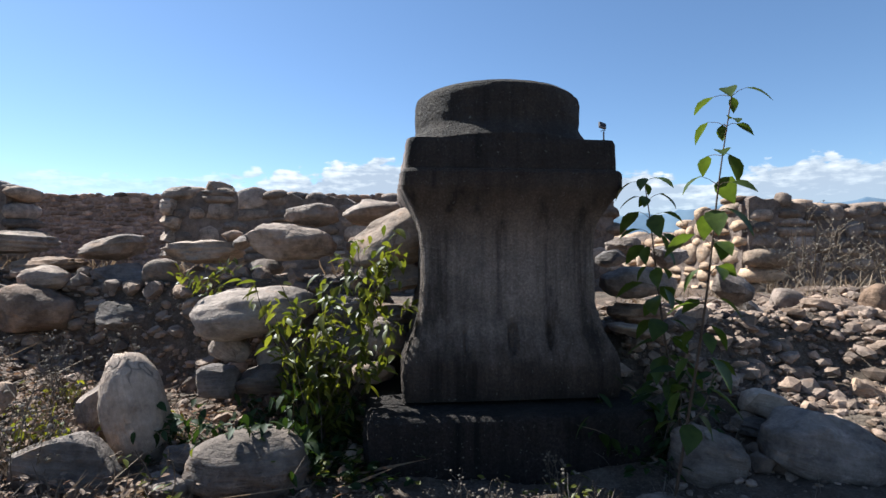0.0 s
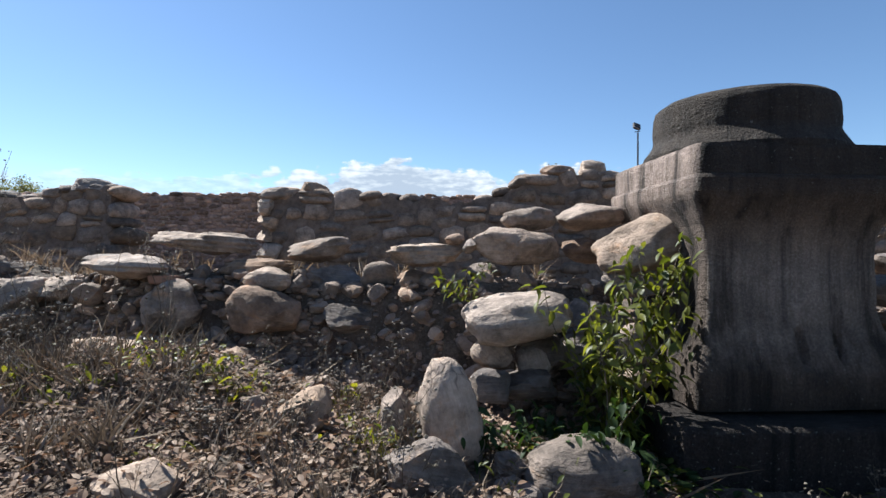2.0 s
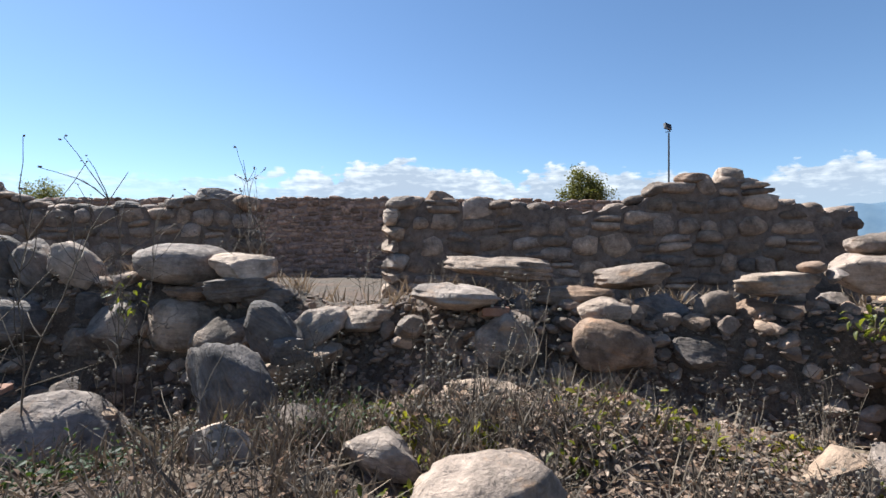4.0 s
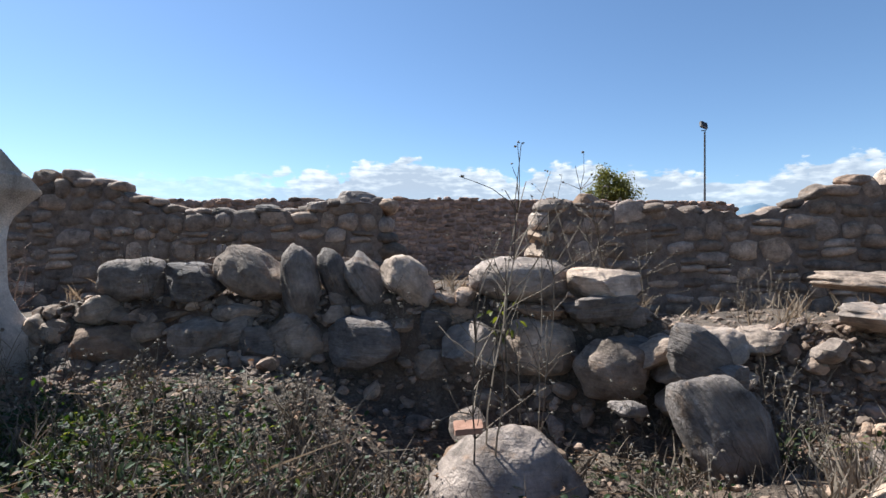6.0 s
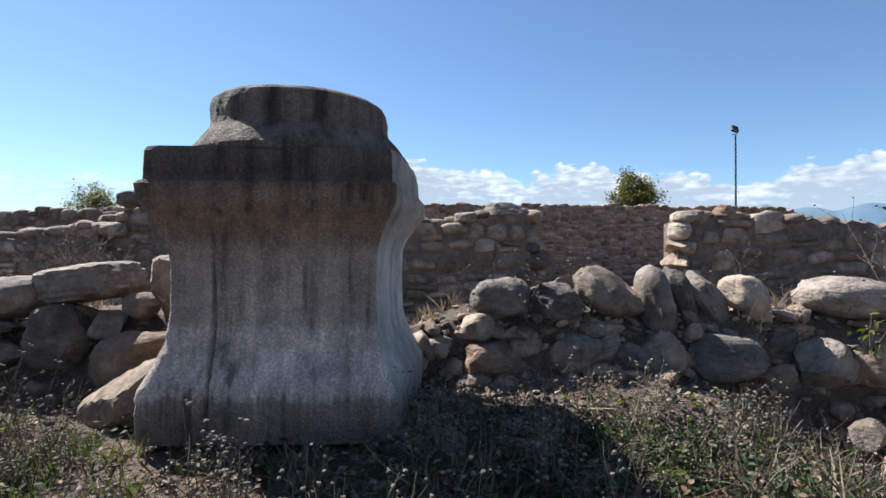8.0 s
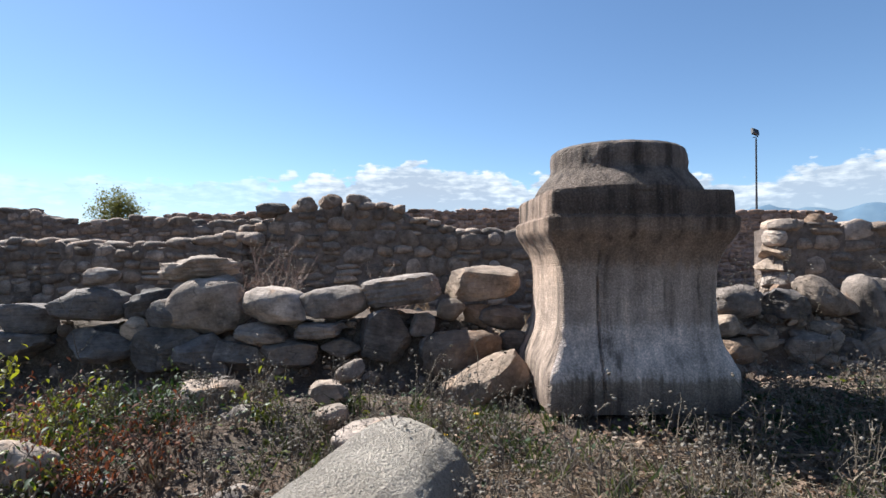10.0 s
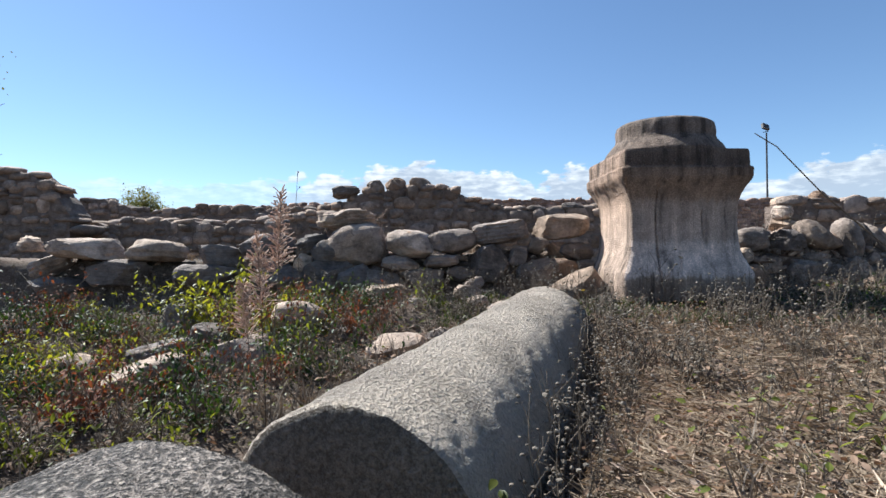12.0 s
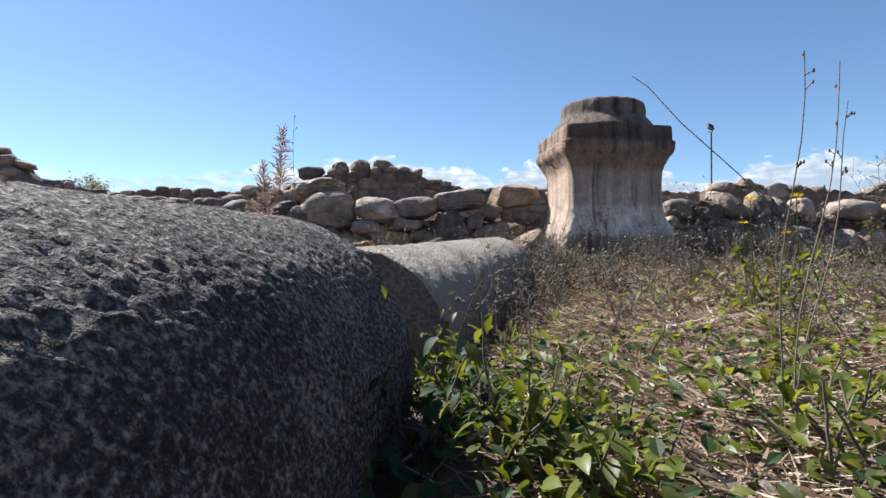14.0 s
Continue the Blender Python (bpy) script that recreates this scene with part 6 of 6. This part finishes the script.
for q in np.linspace(0, 1, 16):
    weeds(-9.1 + q, -8.98 + q, -0.45 + 2.4 * q, -0.3 + 2.4 * q, 1, 870 + int(q * 40), (0, 2, 3), 0.8, 1.2)
weeds(-7.4, -5.9, 1.6, 2.6, 14, 817, (0, 1, 3))
weeds(-8.6, -7.2, -1.2, 0.0, 12, 818, (1, 3), 0.6, 0.9)
weeds(1.0, 3.2, 1.3, 1.9, 6, 819, (1, 3), 0.6, 0.9)
weeds(-6.5, -2.0, 3.5, 4.0, 12, 820, (0, 2))
dry_weed("tall dry stalk with small seed pods", 2.18 - ground_z(-4.17, 2.7), 831, 3, 14, 0.007, x=-4.17, y=2.7, z=ground_z(-4.17, 2.7), lean=0.06, stem=0.0055)
dry_weed("tall dry stalk with faded flowers", 2.07 - ground_z(-3.89, 3.1), 832, 3, 12, 0.0055, x=-3.89, y=3.1, z=ground_z(-3.89, 3.1), lean=0.1, stem=0.004)
dry_weed("tall dry branching weed stalk", 1.2, 833, 6, 12, 0.007, x=-3.3, y=3.7, z=1.05, lean=0.16, stem=0.004)
dry_weed("single pale dry weed stalk", 0.95, 834, 1, 2, 0.008, MAT_STRAW, x=-1.95, y=2.4, z=0.7, lean=0.1, stem=0.0035)
dry_weed("dry thistle stalk on the wall", 0.7, 835, 3, 6, 0.006, x=-2.1, y=3.9, z=1.0, lean=0.3, stem=0.003)
dry_weed("dry weed with round white heads", 0.55, 836, 5, 5, 0.009, x=-1.75, y=2.75, z=0.95, lean=0.25)
dry_weed("dry weed with round white heads", 0.45, 837, 5, 5, 0.009, x=-2.2, y=2.5, z=0.9, lean=0.25)
plume("feathery pink-tan seeding weed among the stones", -9.98, 0.48, 1.12, 838)
dry_weed("bare tall dry weed stem", 1.45, 839, 1, 3, 0.008, x=-10.5, y=3.1, z=0.95, lean=0.06, stem=0.003)
dry_weed("tall thin weed with small pale flowers", 1.1, 846, 4, 7, 0.008, MAT_DRY, x=-4.0, y=4.6, z=0.95, lean=0.16, stem=0.003)
dry_weed("tall thin weed with small pale flowers", 1.0, 847, 3, 6, 0.008, MAT_DRY, x=-2.75, y=4.4, z=0.95, lean=0.16, stem=0.003)
dry_weed("dry tumbleweed bush before the far wall", 1.35, 842, 22, 10, 0.013, MAT_RUSSET, x=-10.3, y=6.2, z=0.88, lean=0.6, stem=0.008)
dry_weed("dry bush before the far wall", 1.0, 843, 12, 8, 0.012, MAT_RUSSET, x=-8.9, y=6.5, z=0.88, lean=0.7, stem=0.007)
dry_weed("dry straw-coloured bush at the wall", 1.1, 844, 22, 5, 0.012, MAT_STRAW, x=5.6, y=5.3, z=0.9, lean=0.75, stem=0.005)
dry_weed("dry straw-coloured bush at the wall", 1.0, 845, 18, 5, 0.012, MAT_STRAW, x=6.4, y=5.2, z=0.95, lean=0.8, stem=0.005)


def tall_stalk(label, base, top, seed, material):
    """One slender upright stalk with a few buds along its upper half."""
    r = np.random.RandomState(seed)
    thing = tagged(new("dry_weed"), label, "dry plant", "dry weeds along the bank")
    a, b_ = Vector((base[0], base[1], ground_z(*base) - 0.03)), Vector(top)
    line = [a.lerp(b_, k / 9) + Vector((0.012 * math.sin(k * 0.9 + seed), 0, 0)) for k in range(10)]
    wood, buds = Heap(), Heap()
    tube(wood, line, 0.002, 0.0009, 5)
    for k in range(9):
        u = r.uniform(4.5, 9)
        p = line[int(u)].lerp(line[min(int(u) + 1, 9)], u % 1)
        tip = p + Vector((r.uniform(-0.014, 0.014), r.uniform(-0.01, 0.01), r.uniform(0.006, 0.02)))
        tube(wood, [p, tip], 0.0012, 0.0008, 3)
        buds.add(ICO[1][0] * (0.0024, 0.0024, 0.0045) + np.array(tip), ICO[1][1])
    for nm, hp, mt in (("stalk", wood, material), ("bud", buds, MAT_DRY)):
        ob = tagged(new(nm, hp.mesh(nm, mt)), kind="stuff")
        ob.parent = thing


tall_stalk("tall bare grey stalk with small buds", (-8.7, -1.25), (-8.64, -1.25, 1.375), 1, MAT_DRY)
tall_stalk("tall pale leaning stalk with small buds", (-8.66, -1.23), (-8.53, -1.22, 1.37), 2, MAT_STRAW)
tall_stalk("pale leaning stalk with small buds", (-8.62, -1.2), (-8.49, -1.2, 1.3), 3, MAT_STRAW)
tall_stalk("slender dark stem among the stones", (-9.88, 0.58), (-9.87, 0.58, 1.7), 4, MAT_DRY)
hp = Heap()
tube(hp, [(-8.51, -0.29, 1.65), (-8.44, -0.27, 1.62), (-8.28, -0.22, 1.5), (-7.97, -0.13, 1.31), (-7.2, 0.1, 0.76)], 0.0012, 0.0026, 6)
tagged(new("bent_stalk", hp.mesh("bent_stalk", MAT_DRY)), "long bare leaning dry stalk", "dry plant")


def daisy(x, y, z, size, seed):
    r = np.random.RandomState(seed)
    thing = tagged(new("yellow_flower"), "yellow flower on a thin green stem", "flower", "yellow flowers on the slope")
    g = ground_z(x, y)
    hp = Heap()
    tube(hp, [(x + 0.02, y, g - 0.02), (x + 0.01, y, (g + z) / 2), (x, y, z)], 0.0025, 0.0018, 5)
    ob = new("stem", hp.mesh("stem", MAT_LEAF))
    ob.parent = thing
    hp = Heap()
    lp, lf = leaf_pts(1, 0.22, -0.15)
    for k in range(34):
        hp.add(turned(lp, 0, r.uniform(-0.5, 0.05), k * 2.4, (x, y, z), size * r.uniform(0.6, 1)), lf)
    ob = new("petals", hp.mesh("petals", MAT_FLOWER))
    ob.parent = thing


daisy(-8.02, -0.25, 1.2, 0.03, 1); daisy(-7.87, -0.3, 1.21, 0.032, 2); daisy(-7.8, 0.1, 1.13, 0.028, 3); daisy(-7.75, -0.1, 1.08, 0.022, 4); daisy(-8.6, 2.35, 1.02, 0.02, 5); daisy(-8.35, 2.3, 0.98, 0.02, 6); daisy(-8.2, 2.3, 1.08, 0.018, 7)


# clay tile fragments
block("tile_fragment", "broken orange clay tile lying on the bank", -4.3, -4.18, 2.64, 2.72, 0.925, 0.95, MAT_TILE, 91, "tile")
block("tile_fragment", "broken orange clay tile wedged in the wall", -1.95, -1.8, 3.0, 3.2, 1.22, 1.27, MAT_TILE, 92, "tile")
block("marker_stump", "short ochre stone stump behind the wall", -4.95, -4.88, 3.9, 3.98, 1.15, 1.62, MAT_MASON_PALE, 93, "stump")

# ---- flood light on its mast ----
mast = tagged(new("flood_light"), "dark square flood light on a tall thin mast", "flood light")
hp = Heap()
tube(hp, [(17.3, 39.4, -0.2), (17.3, 39.4, 6.5), (17.3, 39.4, 6.52), (17.3, 39.4, 10.9)], 0.085, 0.06, 10)
ob = new("pole", hp.mesh("pole", MAT_METAL)); ob.parent = mast
def mast_box(name, dims, m, material, parent):
    bm = bmesh.new()
    bmesh.ops.create_cube(bm, size=1)
    bmesh.ops.scale(bm, vec=dims, verts=bm.verts)
    bmesh.ops.bevel(bm, geom=bm.edges[:], offset=0.03, segments=2, affect="EDGES")
    ob = part(name, bm, material, parent)
    ob.matrix_world = m
    return ob
lamp_head = mast_box("lamp_head", (0.62, 0.22, 0.5), pose(17.15, 39.3, 11.35, -22, 14, 14), MAT_METAL, mast)
mast_box("lamp_glass", (0.48, 0.05, 0.36), pose(17.12, 39.18, 11.31, -22, 14, 14), MAT_GLASS, lamp_head)
mast_box("bracket", (0.5, 0.08, 0.06), pose(17.25, 39.4, 10.98, 0, -10, 0), MAT_METAL, mast)


# ---- trees, hills, clouds ----
def tree(label, x, y, top, width, seed, leaves):
    r = np.random.RandomState(seed)
    thing = tagged(new("tree"), label, "tree")
    hp, lv = Heap(), Heap()
    tube(hp, [(x, y, 0.3), (x + 0.1, y, top * 0.3), (x, y, top * 0.6)], 0.22, 0.1, 8)
    lp, lf = leaf_pts(1, 0.7, 0.2)
    tips = []
    for k in range(16):
        a = r.uniform(0, 6.28)
        tw = bent(r, (x, y, top * r.uniform(0.25, 0.6)), (math.cos(a), math.sin(a), r.uniform(0.4, 1.6)), width * r.uniform(0.35, 0.6), 6)
        tube(hp, tw, 0.06, 0.015, 5)
        tips += tw[2:]
    cz, clumps = top - width * 0.42, []
    for k in range(95):
        q = r.normal(size=3)
        q = q / np.linalg.norm(q) * r.uniform(0.45, 0.92) * (0.85 + 0.25 * math.sin(3 * q[0] + 2 * q[2]))
        clumps.append((x + q[0] * width * 0.5, y + q[1] * width * 0.5, cz + q[2] * width * 0.42))
    for k in range(leaves):
        p = np.array(clumps[r.randint(len(clumps))]) + r.normal(size=3) * width * 0.055
        lv.add(turned(lp, r.uniform(-1, 1), r.uniform(-1, 1), r.uniform(0, 6.28), p, r.uniform(0.13, 0.26)), lf)
    for nm, h_, mt in (("trunk", hp, MAT_BARK), ("crown", lv, MAT_TREE)):
        ob = new(nm, h_.mesh(nm, mt))
        ob.parent = thing


tree("round yellow-green tree beyond the walls", 15.9, 55, 10.6, 6.2, 51, 8000)
tree("tall almost bare tree beyond the western wall", -44.6, 38.0, 19.5, 9.5, 53, 420)
tree("dark green tree beyond the walls", -43, 61, 9.6, 6.2, 52, 5000)

# hills on the horizon
m, nt, b, pos = start_mat("far_hills", 1.0)
# distance haze is mixed into this blue base colour
col = ramp_node(nt, noise_node(nt, 0.006, 6, 0.6, pos), [(0.35, (0.07, 0.115, 0.17)), (0.65, (0.11, 0.16, 0.21))])
nt.links.new(col, b.inputs["Base Color"])
MAT_HILL = m
az = np.radians(np.linspace(-80, 88, 240))
deg = np.degrees(az)
ridge = 120 + 62 * smoothstep(14, 30, deg) + 10 * np.sin(deg * 0.61) + 7 * np.sin(deg * 1.7 + 1) + 3 * np.sin(deg * 4.3) + 2 * np.sin(deg * 9.1)
hv, hf = [], []
for i, (a, h_) in enumerate(zip(az, ridge)):
    for rad, zf in ((2050, -0.1), (2200, 0.5), (2350, 0.93), (2400, 1.0), (2460, 0.8)):
        hv.append((rad * math.sin(a), rad * math.cos(a), h_ * zf + (6 * math.sin(deg[i] * 3.3 + rad) if 0 < zf < 0.95 else 0)))
for i in range(len(az) - 1):
    hf += [(5 * i + j, 5 * (i + 1) + j, 5 * (i + 1) + j + 1, 5 * i + j + 1) for j in range(4)]
tagged(new("far_hills", mesh_of("far_hills", hv, hf, MAT_HILL, True)), "hazy blue hills on the horizon", "hills", kind="structure")

# bank of cumulus low over the horizon
m = bpy.data.materials.new("cloud_bank")
m.use_nodes = True
nt = m.node_tree
nt.nodes.remove(nt.nodes["Principled BSDF"])
uv = nt.nodes.new("ShaderNodeUVMap").outputs[0]
sep = nt.nodes.new("ShaderNodeSeparateXYZ")
nt.links.new(uv, sep.inputs[0])
U, V = sep.outputs[0], sep.outputs[1]
AZ0, AZ1 = -70.0, 85.0
CLOUD_TOPS = [(-70, 0.105), (-40, 0.11), (-26, 0.115), (-16, 0.128), (-13, 0.125), (-9, 0.142), (-4, 0.158), (0.3, 0.181), (2.6, 0.158), (6, 0.152), (9, 0.133), (11.5, 0.128), (14.5, 0.155), (17.5, 0.158),
              (20.5, 0.150), (26, 0.143), (30, 0.12), (34, 0.112), (36, 0.138), (39.5, 0.15), (43, 0.14), (50, 0.13), (60, 0.14), (85, 0.13)]
tops = ramp_node(nt, U, [((a - AZ0) / (AZ1 - AZ0), h_ * 4) for a, h_ in CLOUD_TOPS])
tops = math_node(nt, "MULTIPLY", tops, 0.25)
cv = stretch(nt, uv, 46, 13, 1)
puff = noise_node(nt, 1.6, 9, 0.58, cv)
soft_n = noise_node(nt, 0.5, 5, 0.5, cv)
el = math_node(nt, "MULTIPLY", V, 0.30)
d = math_node(nt, "SUBTRACT", tops, el)
d = math_node(nt, "ADD", d, math_node(nt, "MULTIPLY", math_node(nt, "SUBTRACT", puff, 0.5), 0.05))
d = math_node(nt, "ADD", d, math_node(nt, "MULTIPLY", math_node(nt, "SUBTRACT", soft_n, 0.5), 0.03))
knobs = nt.nodes.new("ShaderNodeTexVoronoi")   # cauliflower heads
knobs.inputs["Scale"].default_value = 1.5
round_v = stretch(nt, uv, 31, 3.44, 1)
nt.links.new(round_v, knobs.inputs["Vector"])
heads = nt.nodes.new("ShaderNodeTexVoronoi")
heads.inputs["Scale"].default_value = 4.2
nt.links.new(round_v, heads.inputs["Vector"])
d = math_node(nt, "ADD", d, math_node(nt, "MULTIPLY", math_node(nt, "SUBTRACT", 0.45, knobs.outputs["Distance"]), 0.034))
d = math_node(nt, "ADD", d, math_node(nt, "MULTIPLY", math_node(nt, "SUBTRACT", 0.42, heads.outputs["Distance"]), 0.016))
alpha = ramp_node(nt, math_node(nt, "ADD", math_node(nt, "MULTIPLY", d, 10), 0.32, True), [(0.18, 0.0), (0.25, 1.0)])
thin = ramp_node(nt, U, [(0.0, 0.3), (0.33, 0.45), (0.385, 1.0), (1.0, 1.0)])
under = ramp_node(nt, V, [(0.20, 0.0), (0.42, 1.0)])
alpha = math_node(nt, "MULTIPLY", alpha, thin)
alpha = math_node(nt, "MULTIPLY", alpha, math_node(nt, "ADD", math_node(nt, "MULTIPLY", under, 0.25), 0.74))
body = noise_node(nt, 1.9, 8, 0.6, stretch(nt, uv, 40, 15, 1))
# white lit heads and grey shaded bodies are painted into the card's glow
lit = math_node(nt, "ADD", math_node(nt, "MULTIPLY", body, 1.3), math_node(nt, "MULTIPLY", d, -5.0))
lit = math_node(nt, "ADD", lit, math_node(nt, "MULTIPLY", math_node(nt, "ADD", math_node(nt, "SUBTRACT", 0.42, knobs.outputs["Distance"]), math_node(nt, "SUBTRACT", 0.42, heads.outputs["Distance"])), 0.3))
ccol = ramp_node(nt, lit, [(0.40, (0.52, 0.58, 0.67)), (0.62, (0.74, 0.78, 0.83)), (0.78, (0.96, 0.965, 0.97))])
em = nt.nodes.new("ShaderNodeEmission")
em.inputs[1].default_value = 0.45
nt.links.new(ccol, em.inputs[0])
tp = nt.nodes.new("ShaderNodeBsdfTransparent")
mx = nt.nodes.new("ShaderNodeMixShader")
nt.links.new(alpha, mx.inputs[0]); nt.links.new(tp.outputs[0], mx.inputs[1]); nt.links.new(em.outputs[0], mx.inputs[2])
nt.links.new(mx.outputs[0], nt.nodes["Material Output"].inputs[0])
cols = 90
cvv, cf = [], []
for i in range(cols + 1):
    a = radians(AZ0 + (AZ1 - AZ0) * i / cols)
    cvv += [(3000 * math.sin(a), 3000 * math.cos(a), 0), (3000 * math.sin(a), 3000 * math.cos(a), 900)]
cf = [(2 * i, 2 * i + 2, 2 * i + 3, 2 * i + 1) for i in range(cols)]
me = mesh_of("cloud_backdrop", cvv, cf, m)
lay = me.uv_layers.new(name="UVMap")
for poly in me.polygons:
    for li in poly.loop_indices:
        vi = me.loops[li].vertex_index
        lay.data[li].uv = ((vi // 2) / cols, vi % 2)
tagged(new("cloud_backdrop", me), "low bank of white cumulus clouds", "clouds", kind="structure")
